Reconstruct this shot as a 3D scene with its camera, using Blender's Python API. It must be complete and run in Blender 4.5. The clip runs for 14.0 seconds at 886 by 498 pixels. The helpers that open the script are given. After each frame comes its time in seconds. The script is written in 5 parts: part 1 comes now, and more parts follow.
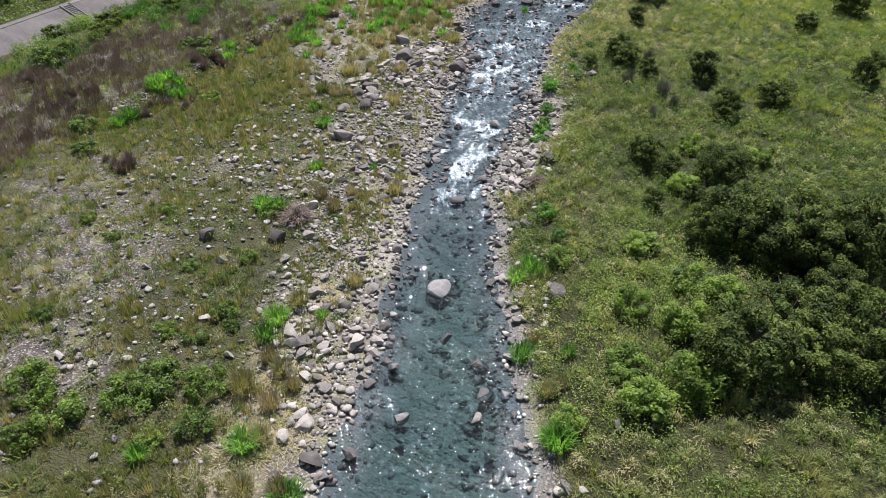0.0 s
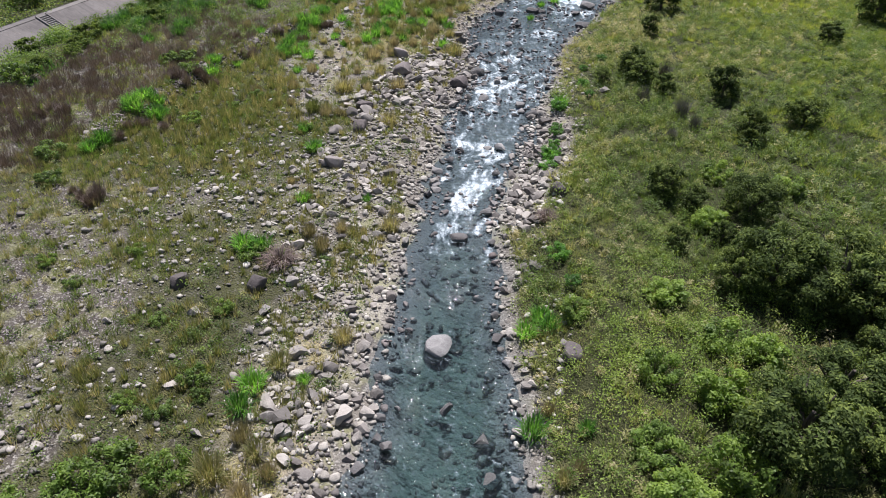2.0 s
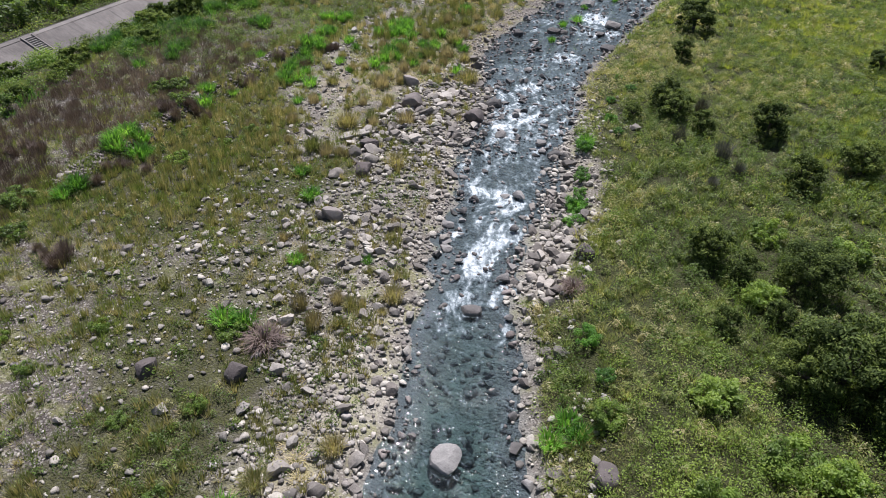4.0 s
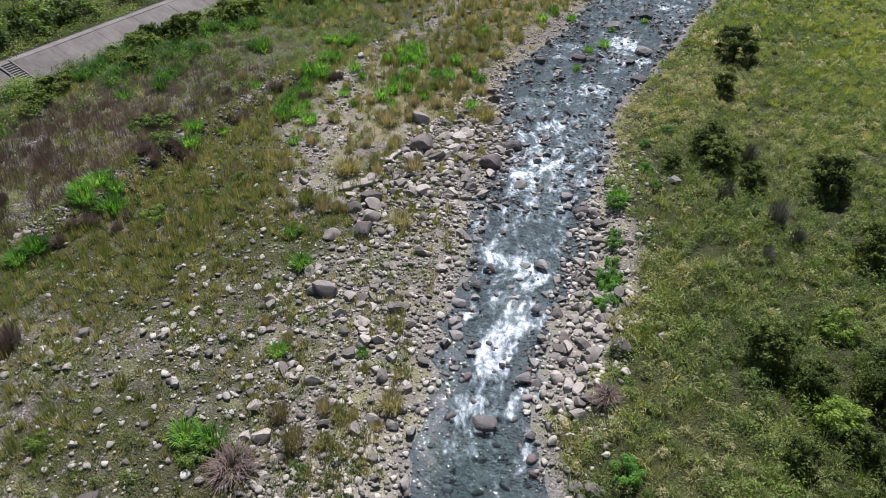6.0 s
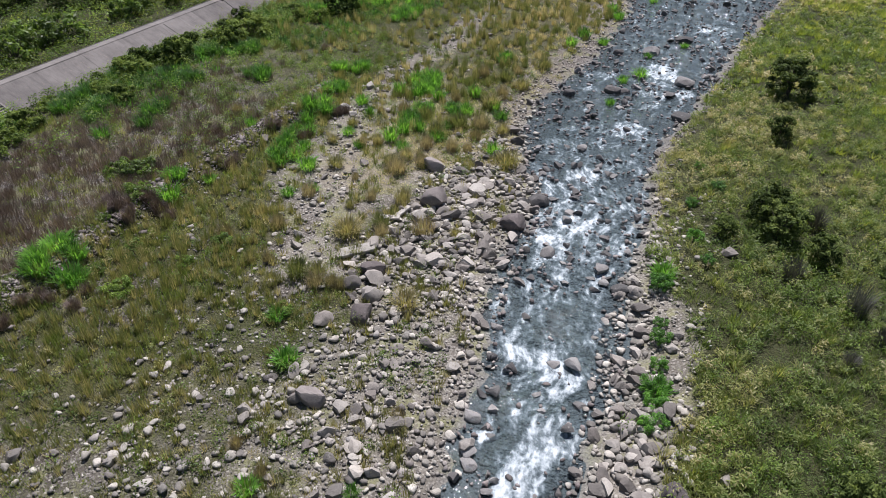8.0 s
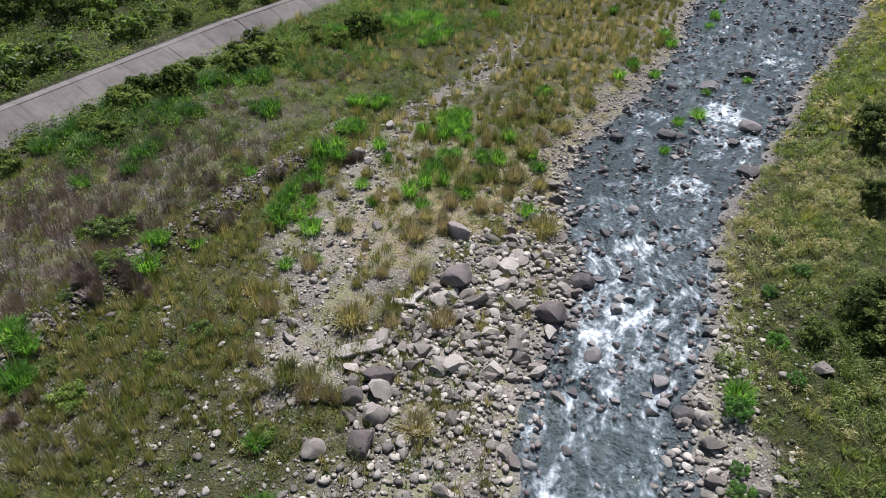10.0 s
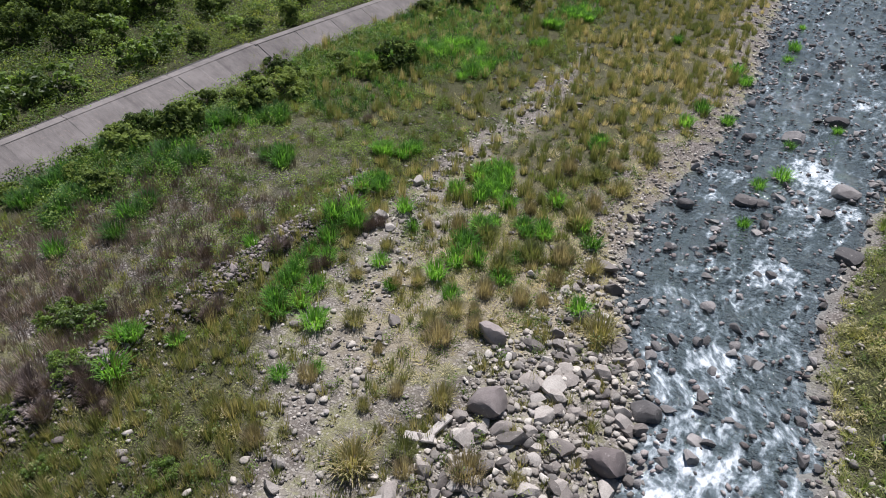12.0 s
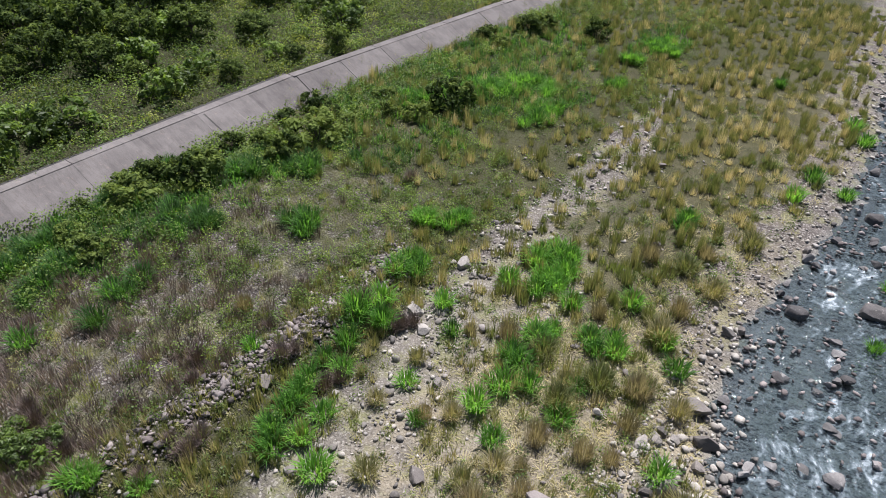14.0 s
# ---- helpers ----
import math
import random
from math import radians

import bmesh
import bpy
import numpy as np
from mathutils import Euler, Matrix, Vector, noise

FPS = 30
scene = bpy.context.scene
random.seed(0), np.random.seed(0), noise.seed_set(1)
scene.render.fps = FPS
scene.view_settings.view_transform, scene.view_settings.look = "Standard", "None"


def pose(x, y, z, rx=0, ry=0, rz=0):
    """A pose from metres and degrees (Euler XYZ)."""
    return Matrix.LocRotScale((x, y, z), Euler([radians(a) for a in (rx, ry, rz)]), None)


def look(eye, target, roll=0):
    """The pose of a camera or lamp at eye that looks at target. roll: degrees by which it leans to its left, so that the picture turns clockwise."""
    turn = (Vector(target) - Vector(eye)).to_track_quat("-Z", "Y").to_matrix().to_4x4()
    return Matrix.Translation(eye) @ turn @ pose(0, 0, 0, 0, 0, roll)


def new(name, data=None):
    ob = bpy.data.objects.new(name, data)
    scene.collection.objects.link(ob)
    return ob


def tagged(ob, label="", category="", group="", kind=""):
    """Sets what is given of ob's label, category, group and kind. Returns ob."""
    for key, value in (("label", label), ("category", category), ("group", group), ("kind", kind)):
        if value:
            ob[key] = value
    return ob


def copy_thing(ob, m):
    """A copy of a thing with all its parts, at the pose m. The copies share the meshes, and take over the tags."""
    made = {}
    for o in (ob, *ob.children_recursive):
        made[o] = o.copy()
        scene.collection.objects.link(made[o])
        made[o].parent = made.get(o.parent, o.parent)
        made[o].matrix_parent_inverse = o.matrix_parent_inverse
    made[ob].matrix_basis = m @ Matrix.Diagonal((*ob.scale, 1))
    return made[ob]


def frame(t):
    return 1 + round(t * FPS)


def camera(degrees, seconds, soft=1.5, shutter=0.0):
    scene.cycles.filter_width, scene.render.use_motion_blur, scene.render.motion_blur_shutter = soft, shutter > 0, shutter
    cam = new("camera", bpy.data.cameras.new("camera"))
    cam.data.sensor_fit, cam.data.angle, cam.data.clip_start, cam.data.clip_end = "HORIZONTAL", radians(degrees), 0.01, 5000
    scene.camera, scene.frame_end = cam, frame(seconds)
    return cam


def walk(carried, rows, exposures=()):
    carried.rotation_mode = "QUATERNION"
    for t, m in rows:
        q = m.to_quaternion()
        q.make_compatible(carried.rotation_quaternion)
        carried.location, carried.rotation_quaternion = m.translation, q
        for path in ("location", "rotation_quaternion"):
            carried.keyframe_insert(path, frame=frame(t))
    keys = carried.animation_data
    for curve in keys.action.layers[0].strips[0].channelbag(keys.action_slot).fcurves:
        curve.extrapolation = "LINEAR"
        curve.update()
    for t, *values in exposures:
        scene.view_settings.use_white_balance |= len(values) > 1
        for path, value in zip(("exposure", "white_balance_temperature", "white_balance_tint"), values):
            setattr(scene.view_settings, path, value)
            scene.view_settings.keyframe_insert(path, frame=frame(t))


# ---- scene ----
cam = camera(66.4, 14.0, soft=0.75)
METRES, EYE, TILT, LEAN, TURN = 57.471, 25.7, 0.0, 0.0, 18.9
ROWS = [
    (0.0, 0.0, 0.0, 0.0, 1.21, -36.13, -1.66),
    (0.5, 0.0003, 0.0196, -0.0024, 1.2, -36.15, -1.62),
    (1.0, 0.0002, 0.0427, -0.0058, 1.19, -36.16, -1.58),
    (1.5, 0.0002, 0.0681, -0.0085, 1.21, -36.16, -1.55),
    (2.0, 0.0002, 0.0953, -0.0098, 1.31, -36.14, -1.52),
    (2.5, -0.0001, 0.1241, -0.0099, 1.59, -36.12, -1.5),
    (3.0, -0.0001, 0.1543, -0.0097, 1.92, -36.11, -1.46),
    (5.5, -0.0029, 0.3212, -0.0089, 3.65, -36.06, -1.38),
    (6.0, -0.0041, 0.3569, -0.0089, 4.0, -36.07, -1.38),
    (6.5, -0.0056, 0.3934, -0.009, 4.4, -36.1, -1.39),
    (7.0, -0.0071, 0.4306, -0.0096, 4.87, -36.11, -1.39),
    (7.5, -0.009, 0.4682, -0.0102, 5.33, -36.13, -1.39),
    (8.0, -0.0113, 0.5038, -0.011, 5.77, -36.15, -1.37),
    (10.5, -0.0296, 0.7009, -0.0178, 9.48, -36.17, -1.27),
    (11.0, -0.0349, 0.7414, -0.0189, 10.4, -36.2, -1.25),
    (11.5, -0.041, 0.7824, -0.02, 11.33, -36.2, -1.23),
    (12.0, -0.0472, 0.8239, -0.0207, 12.32, -36.2, -1.19),
    (12.5, -0.0541, 0.866, -0.0218, 13.44, -36.2, -1.13),
    (13.0, -0.0616, 0.9084, -0.0229, 14.71, -36.22, -1.09),
    (13.5, -0.0701, 0.9511, -0.0243, 16.24, -36.24, -1.03),
    (14.0, -0.0798, 0.9937, -0.0261, 17.94, -36.23, -0.98),
]
walk(cam, [(t, pose(0, 0, EYE, TILT, LEAN, TURN) @ pose(METRES * x, METRES * y, METRES * z, 90 + pitch, roll, yaw)) for t, x, y, z, yaw, pitch, roll in ROWS],
     exposures=[(t, stops, 6240, 15) for t, stops in ((0.0, 0.62), (2.0, 0.58), (4.0, 0.50), (6.0, 0.42), (11.0, 0.40), (12.5, 0.47), (14.0, 0.62))])


# ---- daylight ----
SUN_HEIGHT, SUN_YAW = 63.0, 19.0
world = bpy.data.worlds.new("sky")
scene.world = world
world.use_nodes = True
sky = world.node_tree.nodes.new("ShaderNodeTexSky")
sky.sky_type, sky.sun_disc = "NISHITA", False
sky.sun_elevation, sky.sun_rotation = radians(SUN_HEIGHT), radians(360 - SUN_YAW)
backing = world.node_tree.nodes["Background"]
backing.inputs["Strength"].default_value = 0.05
world.node_tree.links.new(sky.outputs[0], backing.inputs["Color"])
sun = new("sun", bpy.data.lights.new("sun", "SUN"))
sun.data.energy, sun.data.angle, sun.data.color = 5.0, radians(0.6), (1.0, 0.97, 0.95)
to_sun = Vector((-math.sin(radians(SUN_YAW)) * math.cos(radians(SUN_HEIGHT)), math.cos(radians(SUN_YAW)) * math.cos(radians(SUN_HEIGHT)), math.sin(radians(SUN_HEIGHT))))
sun.matrix_world = look(to_sun * 60 + Vector((-20, 50, 0)), (-20, 50, 0))


# ---- materials ----
def nodes_of(name):
    m = bpy.data.materials.new(name)
    m.use_nodes = True
    return m, m.node_tree.nodes, m.node_tree.links, m.node_tree.nodes["Principled BSDF"]


def mixed(n, l, fac, a, b, blend="MIX"):
    """A colour mix; fac, a and b are sockets or plain values."""
    node = n.new("ShaderNodeMix")
    node.data_type, node.blend_type = "RGBA", blend
    for socket, value in ((node.inputs[0], fac), (node.inputs[6], a), (node.inputs[7], b)):
        if isinstance(value, bpy.types.NodeSocket):
            l.new(value, socket)
        else:
            socket.default_value = value if isinstance(value, float) else (*value, 1)
    return node.outputs[2]


def math_of(n, l, how, a, b=0.0, c=0.0, clamp=False):
    node = n.new("ShaderNodeMath")
    node.operation, node.use_clamp = how, clamp
    for socket, value in zip(node.inputs, (a, b, c)):
        if isinstance(value, bpy.types.NodeSocket):
            l.new(value, socket)
        else:
            socket.default_value = value
    return node.outputs[0]


def place_of(n, l, scale=(1, 1, 1), own=False):
    """Coordinates in metres, stretched by scale."""
    geo = n.new("ShaderNodeTexCoord" if own else "ShaderNodeNewGeometry")
    node = n.new("ShaderNodeMapping")
    node.inputs["Scale"].default_value = scale
    l.new(geo.outputs["Object" if own else "Position"], node.inputs["Vector"])
    return node.outputs[0]


def noise_of(n, l, where, scale, detail=3.0, rough=0.55):
    node = n.new("ShaderNodeTexNoise")
    node.inputs["Scale"].default_value, node.inputs["Detail"].default_value, node.inputs["Roughness"].default_value = scale, detail, rough
    l.new(where, node.inputs["Vector"])
    return node.outputs["Fac"]


def cells_of(n, l, where, scale):
    node = n.new("ShaderNodeTexVoronoi")
    node.inputs["Scale"].default_value = scale
    l.new(where, node.inputs["Vector"])
    return node


def step_of(n, l, value, low, high, out_low=0.0, out_high=1.0):
    node = n.new("ShaderNodeMapRange")
    node.interpolation_type = "SMOOTHSTEP"
    l.new(value, node.inputs[0])
    for i, v in enumerate((low, high, out_low, out_high)):
        node.inputs[i + 1].default_value = v
    return node.outputs[0]


def ramp_of(n, l, value, *stops):
    node = n.new("ShaderNodeValToRGB")
    while len(node.color_ramp.elements) < len(stops):
        node.color_ramp.elements.new(0.5)
    for e, (at, c) in zip(node.color_ramp.elements, stops):
        e.position, e.color = at, (*c, 1)
    l.new(value, node.inputs[0])
    return node.outputs[0]


def field_of(n, name):
    node = n.new("ShaderNodeAttribute")
    node.attribute_name = name
    return node.outputs["Fac"]


def bumped(n, l, b, height, strength, distance):
    node = n.new("ShaderNodeBump")
    node.inputs["Strength"].default_value, node.inputs["Distance"].default_value = strength, distance
    l.new(height, node.inputs["Height"])
    l.new(node.outputs[0], b.inputs["Normal"])
    return node.outputs[0]


def make_ground():
    m, n, l, b = nodes_of("gravelly_soil")
    p = place_of(n, l)
    flat = place_of(n, l, (1, 1, 0))
    broad, mid, fine = noise_of(n, l, flat, 0.12, 4), noise_of(n, l, flat, 0.9, 5), noise_of(n, l, p, 9.0, 4)
    stones = cells_of(n, l, flat, 4.5)
    grit = cells_of(n, l, flat, 11.0)
    soil = ramp_of(n, l, mid, (0.25, (0.033, 0.027, 0.024)), (0.5, (0.078, 0.065, 0.058)), (0.75, (0.140, 0.119, 0.107)))
    grey = n.new("ShaderNodeSeparateColor")
    l.new(stones.outputs["Color"], grey.inputs[0])
    pebble = ramp_of(n, l, grey.outputs[0], (0.0, (0.085, 0.075, 0.072)), (0.45, (0.185, 0.163, 0.150)), (0.8, (0.25, 0.225, 0.208)), (1.0, (0.40, 0.375, 0.345)))
    shown = step_of(n, l, stones.outputs["Distance"], 0.42, 0.25)
    many = math_of(n, l, "MULTIPLY", shown, step_of(n, l, grey.outputs[1], 0.35, 0.6))
    base = mixed(n, l, many, soil, pebble)
    g2 = n.new("ShaderNodeSeparateColor")
    l.new(grit.outputs["Color"], g2.inputs[0])
    base = mixed(n, l, math_of(n, l, "MULTIPLY", step_of(n, l, g2.outputs[1], 0.6, 0.8), 0.7), base, ramp_of(n, l, g2.outputs[0], (0.0, (0.12, 0.11, 0.10)), (1.0, (0.42, 0.39, 0.35))))
    sand = field_of(n, "sand")
    base = mixed(n, l, math_of(n, l, "MULTIPLY", sand, step_of(n, l, fine, 0.3, 0.6, 0.55, 1.0)), base, mixed(n, l, mid, (0.28, 0.258, 0.21), (0.48, 0.445, 0.365)))
    moss = math_of(n, l, "MULTIPLY", step_of(n, l, noise_of(n, l, flat, 0.55, 4, 0.6), 0.48, 0.62, 0.0, 0.6), step_of(n, l, fine, 0.3, 0.6, 0.3, 1.0))
    base = mixed(n, l, moss, base, mixed(n, l, mid, (0.13, 0.14, 0.045), (0.27, 0.27, 0.10)))
    veg = field_of(n, "veg")
    edge = math_of(n, l, "ADD", veg, math_of(n, l, "MULTIPLY", math_of(n, l, "SUBTRACT", mid, 0.5), 1.3))
    cover = math_of(n, l, "MULTIPLY", step_of(n, l, edge, 0.25, 0.75), step_of(n, l, fine, 0.25, 0.6, 0.5, 1.0))
    # turf colour is darkened for the shade between grass clumps
    turf = ramp_of(n, l, broad, (0.3, (0.042, 0.050, 0.015)), (0.55, (0.070, 0.072, 0.024)), (0.75, (0.10, 0.092, 0.038)))
    base = mixed(n, l, cover, base, mixed(n, l, 0.35, turf, ramp_of(n, l, fine, (0.35, (0.020, 0.022, 0.009)), (0.65, (0.15, 0.15, 0.066)))))
    straw = mixed(n, l, fine, (0.15, 0.125, 0.08), (0.42, 0.36, 0.245))
    base = mixed(n, l, math_of(n, l, "MULTIPLY", field_of(n, "litter"), step_of(n, l, mid, 0.35, 0.6, 0.2, 0.9)), base, straw)
    # dense grass: the shade in its gaps is painted dark on the ground
    base = mixed(n, l, field_of(n, "gap_shade"), base, mixed(n, l, fine, (0.018, 0.022, 0.008), (0.085, 0.09, 0.034)))
    base = mixed(n, l, field_of(n, "open"), base, mixed(n, l, mid, (0.055, 0.070, 0.022), (0.145, 0.15, 0.058)))
    base = mixed(n, l, field_of(n, "wet"), base, mixed(n, l, fine, (0.095, 0.10, 0.095), (0.27, 0.265, 0.24)))
    l.new(base, b.inputs["Base Color"])
    b.inputs["Roughness"].default_value = 0.9
    b.inputs["Specular IOR Level"].default_value = 0.25
    high = math_of(n, l, "ADD", math_of(n, l, "MULTIPLY", many, 0.6), math_of(n, l, "ADD", fine, math_of(n, l, "MULTIPLY", cover, math_of(n, l, "MULTIPLY", fine, 2.0))))
    bumped(n, l, b, high, 0.8, 0.12)
    return m


def make_rock(name, dark, middle, light, own=True):
    m, n, l, b = nodes_of(name)
    p = place_of(n, l)
    if own:
        info = n.new("ShaderNodeObjectInfo").outputs["Random"]
    else:
        info = n.new("ShaderNodeNewGeometry").outputs["Random Per Island"]
    coarse, fine = noise_of(n, l, p, 2.3, 5, 0.6), noise_of(n, l, p, 17.0, 4, 0.65)
    tone = math_of(n, l, "ADD", math_of(n, l, "MULTIPLY", info, 0.75), math_of(n, l, "MULTIPLY", coarse, 0.5))
    col = ramp_of(n, l, tone, (0.15, dark), (0.6, middle), (1.05, light))
    col = mixed(n, l, step_of(n, l, fine, 0.35, 0.75, 0.0, 0.35), col, (0.09, 0.085, 0.08))
    col = mixed(n, l, step_of(n, l, noise_of(n, l, p, 5.0, 3), 0.62, 0.72, 0.0, 0.35), col, (0.40, 0.385, 0.35))
    z = n.new("ShaderNodeSeparateXYZ")
    l.new(p, z.inputs[0])
    other = math_of(n, l, "FRACT", math_of(n, l, "MULTIPLY", info, 17.3))
    col = mixed(n, l, math_of(n, l, "MULTIPLY", other, 0.25), col, mixed(n, l, 1.0, col, (1.08, 0.96, 0.90), "MULTIPLY"))
    damp = step_of(n, l, math_of(n, l, "ADD", z.outputs[2], math_of(n, l, "MULTIPLY", coarse, 0.12)), -0.30, -0.16, 0.6, 0.0)
    col = mixed(n, l, damp, col, (0.075, 0.075, 0.070))
    l.new(col, b.inputs["Base Color"])
    l.new(math_of(n, l, "SUBTRACT", 0.85, math_of(n, l, "MULTIPLY", damp, 0.55)), b.inputs["Roughness"])
    b.inputs["Specular IOR Level"].default_value = 0.3
    bumped(n, l, b, math_of(n, l, "ADD", coarse, math_of(n, l, "MULTIPLY", fine, 0.35)), 0.7, 0.10)
    return m


def make_leaf(name, *stops, thin=0.5, gloss=0.5, shine=0.35, vary=0.55):
    """Leaves whose colour runs along the tint of their clump, painted top light included, with chance from leaf to
    leaf.
    """
    m, n, l, b = nodes_of(name)
    geo = n.new("ShaderNodeNewGeometry")
    info = n.new("ShaderNodeObjectInfo").outputs["Random"]
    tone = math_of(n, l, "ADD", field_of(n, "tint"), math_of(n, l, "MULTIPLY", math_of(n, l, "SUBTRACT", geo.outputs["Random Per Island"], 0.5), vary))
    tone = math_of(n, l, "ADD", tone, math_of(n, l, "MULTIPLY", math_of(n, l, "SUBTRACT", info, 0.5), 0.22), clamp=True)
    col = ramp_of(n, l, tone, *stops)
    col = mixed(n, l, step_of(n, l, noise_of(n, l, place_of(n, l), 0.35, 3), 0.35, 0.7, 0.0, 0.28), col, mixed(n, l, 1.0, col, (1.25, 1.1, 0.8), "MULTIPLY"))
    l.new(col, b.inputs["Base Color"])
    b.inputs["Roughness"].default_value = gloss
    b.inputs["Specular IOR Level"].default_value = shine
    back = n.new("ShaderNodeBsdfTranslucent")
    l.new(mixed(n, l, 1.0, col, (1.5, 1.5, 0.8), "MULTIPLY"), back.inputs[0])
    both = n.new("ShaderNodeMixShader")
    both.inputs[0].default_value = thin
    l.new(b.outputs[0], both.inputs[1])
    l.new(back.outputs[0], both.inputs[2])
    l.new(both.outputs[0], n["Material Output"].inputs[0])
    return m


def make_bark(name, a, c):
    m, n, l, b = nodes_of(name)
    p = place_of(n, l, (1, 1, 0.25))
    f = noise_of(n, l, p, 14.0, 4)
    l.new(ramp_of(n, l, f, (0.3, a), (0.7, c)), b.inputs["Base Color"])
    b.inputs["Roughness"].default_value = 0.9
    bumped(n, l, b, f, 0.8, 0.03)
    return m


def make_concrete(name, low, high, per_piece=0.12):
    m, n, l, b = nodes_of(name)
    p = place_of(n, l)
    info = n.new("ShaderNodeObjectInfo").outputs["Random"]
    broad, mid, fine = noise_of(n, l, p, 0.45, 5, 0.6), noise_of(n, l, place_of(n, l, (0.45, 2.4, 0.45)), 1.3, 6, 0.7), noise_of(n, l, p, 16.0, 4, 0.65)
    tone = math_of(n, l, "ADD", math_of(n, l, "MULTIPLY", broad, 0.55), math_of(n, l, "MULTIPLY", mid, 0.45))
    tone = math_of(n, l, "ADD", tone, math_of(n, l, "MULTIPLY", math_of(n, l, "SUBTRACT", info, 0.5), per_piece))
    col = ramp_of(n, l, tone, (0.36, low), (0.62, high))
    # run-down stains, lichen, lime and grit
    col = mixed(n, l, step_of(n, l, mid, 0.53, 0.68, 0.0, 0.6), col, mixed(n, l, 1.0, col, (0.50, 0.47, 0.44), "MULTIPLY"))
    col = mixed(n, l, step_of(n, l, noise_of(n, l, p, 2.6, 5, 0.7), 0.56, 0.70, 0.0, 0.55), col, mixed(n, l, 1.0, col, (1.55, 1.42, 1.32), "MULTIPLY"))
    col = mixed(n, l, step_of(n, l, fine, 0.42, 0.68, 0.0, 0.35), col, mixed(n, l, 1.0, col, (0.55, 0.55, 0.52), "MULTIPLY"))
    l.new(col, b.inputs["Base Color"])
    b.inputs["Roughness"].default_value = 0.9
    bumped(n, l, b, math_of(n, l, "ADD", fine, mid), 0.6, 0.03)
    return m


def make_water():
    m, n, l, b = nodes_of("clear_river_water")
    n.remove(b)
    foam, rough = field_of(n, "foam"), field_of(n, "rough")

    def stream(across, along):
        """Coordinates that follow the current, stretched."""
        node = n.new("ShaderNodeCombineXYZ")
        l.new(math_of(n, l, "MULTIPLY", field_of(n, "across"), across), node.inputs[0])
        l.new(math_of(n, l, "MULTIPLY", field_of(n, "along"), along), node.inputs[1])
        return node.outputs[0]

    swell, ripple, chop = noise_of(n, l, stream(0.9, 0.8), 1.0, 2), noise_of(n, l, stream(2.4, 3.6), 1.0, 2.0, 0.5), noise_of(n, l, stream(6.5, 9.5), 1.0, 1.0, 0.5)
    high = math_of(n, l, "ADD", math_of(n, l, "MULTIPLY", swell, 0.9), math_of(n, l, "ADD", math_of(n, l, "MULTIPLY", ripple, 0.65), math_of(n, l, "MULTIPLY", chop, 0.30)))
    bump = n.new("ShaderNodeBump")
    bump.inputs["Distance"].default_value = 0.30
    l.new(math_of(n, l, "ADD", 0.02, math_of(n, l, "MULTIPLY", rough, 0.75), clamp=True), bump.inputs["Strength"])
    l.new(high, bump.inputs["Height"])
    clear = n.new("ShaderNodeBsdfTransparent")
    l.new(mixed(n, l, field_of(n, "depth"), (0.64, 0.71, 0.77), (0.46, 0.62, 0.63)), clear.inputs[0])
    shine = n.new("ShaderNodeBsdfGlossy")
    shine.distribution = "BECKMANN"
    shine.inputs["Roughness"].default_value = 0.06
    l.new(bump.outputs[0], shine.inputs["Normal"])
    angle = n.new("ShaderNodeFresnel")
    angle.inputs["IOR"].default_value = 1.5
    l.new(bump.outputs[0], angle.inputs["Normal"])
    surface = n.new("ShaderNodeMixShader")
    l.new(angle.outputs[0], surface.inputs[0])
    l.new(clear.outputs[0], surface.inputs[1])
    l.new(shine.outputs[0], surface.inputs[2])
    # aerated water: white where the flow breaks, drawn out along the current
    long = noise_of(n, l, stream(1.5, 0.62), 1.0, 3, 0.55)
    short = noise_of(n, l, stream(3.8, 2.5), 1.0, 4, 0.6)
    torn = math_of(n, l, "ADD", math_of(n, l, "MULTIPLY", math_of(n, l, "SUBTRACT", long, 0.5), 1.9), math_of(n, l, "MULTIPLY", math_of(n, l, "SUBTRACT", short, 0.5), 1.5))
    froth_glint = step_of(n, l, math_of(n, l, "ADD", math_of(n, l, "MULTIPLY", foam, 1.0), torn), 0.30, 1.62)
    # sky glints on the ripples, painted as small pale diffuse flecks
    glint = step_of(n, l, noise_of(n, l, stream(2.6, 4.0), 1.0, 5, 0.75), 0.52, 0.80)
    glint = math_of(n, l, "MULTIPLY", glint, step_of(n, l, noise_of(n, l, stream(0.7, 0.35), 1.0, 3, 0.6), 0.38, 0.62, 0.2, 1.0))
    froth_glint = math_of(n, l, "MAXIMUM", froth_glint, math_of(n, l, "MULTIPLY", math_of(n, l, "MULTIPLY", glint, rough), 0.74))
    white = n.new("ShaderNodeBsdfDiffuse")
    l.new(mixed(n, l, froth_glint, (0.30, 0.40, 0.45), (0.80, 0.84, 0.86)), white.inputs[0])
    whole = n.new("ShaderNodeMixShader")
    l.new(math_of(n, l, "MULTIPLY", froth_glint, 0.97), whole.inputs[0])
    l.new(surface.outputs[0], whole.inputs[1])
    l.new(white.outputs[0], whole.inputs[2])
    l.new(whole.outputs[0], n["Material Output"].inputs[0])
    return m


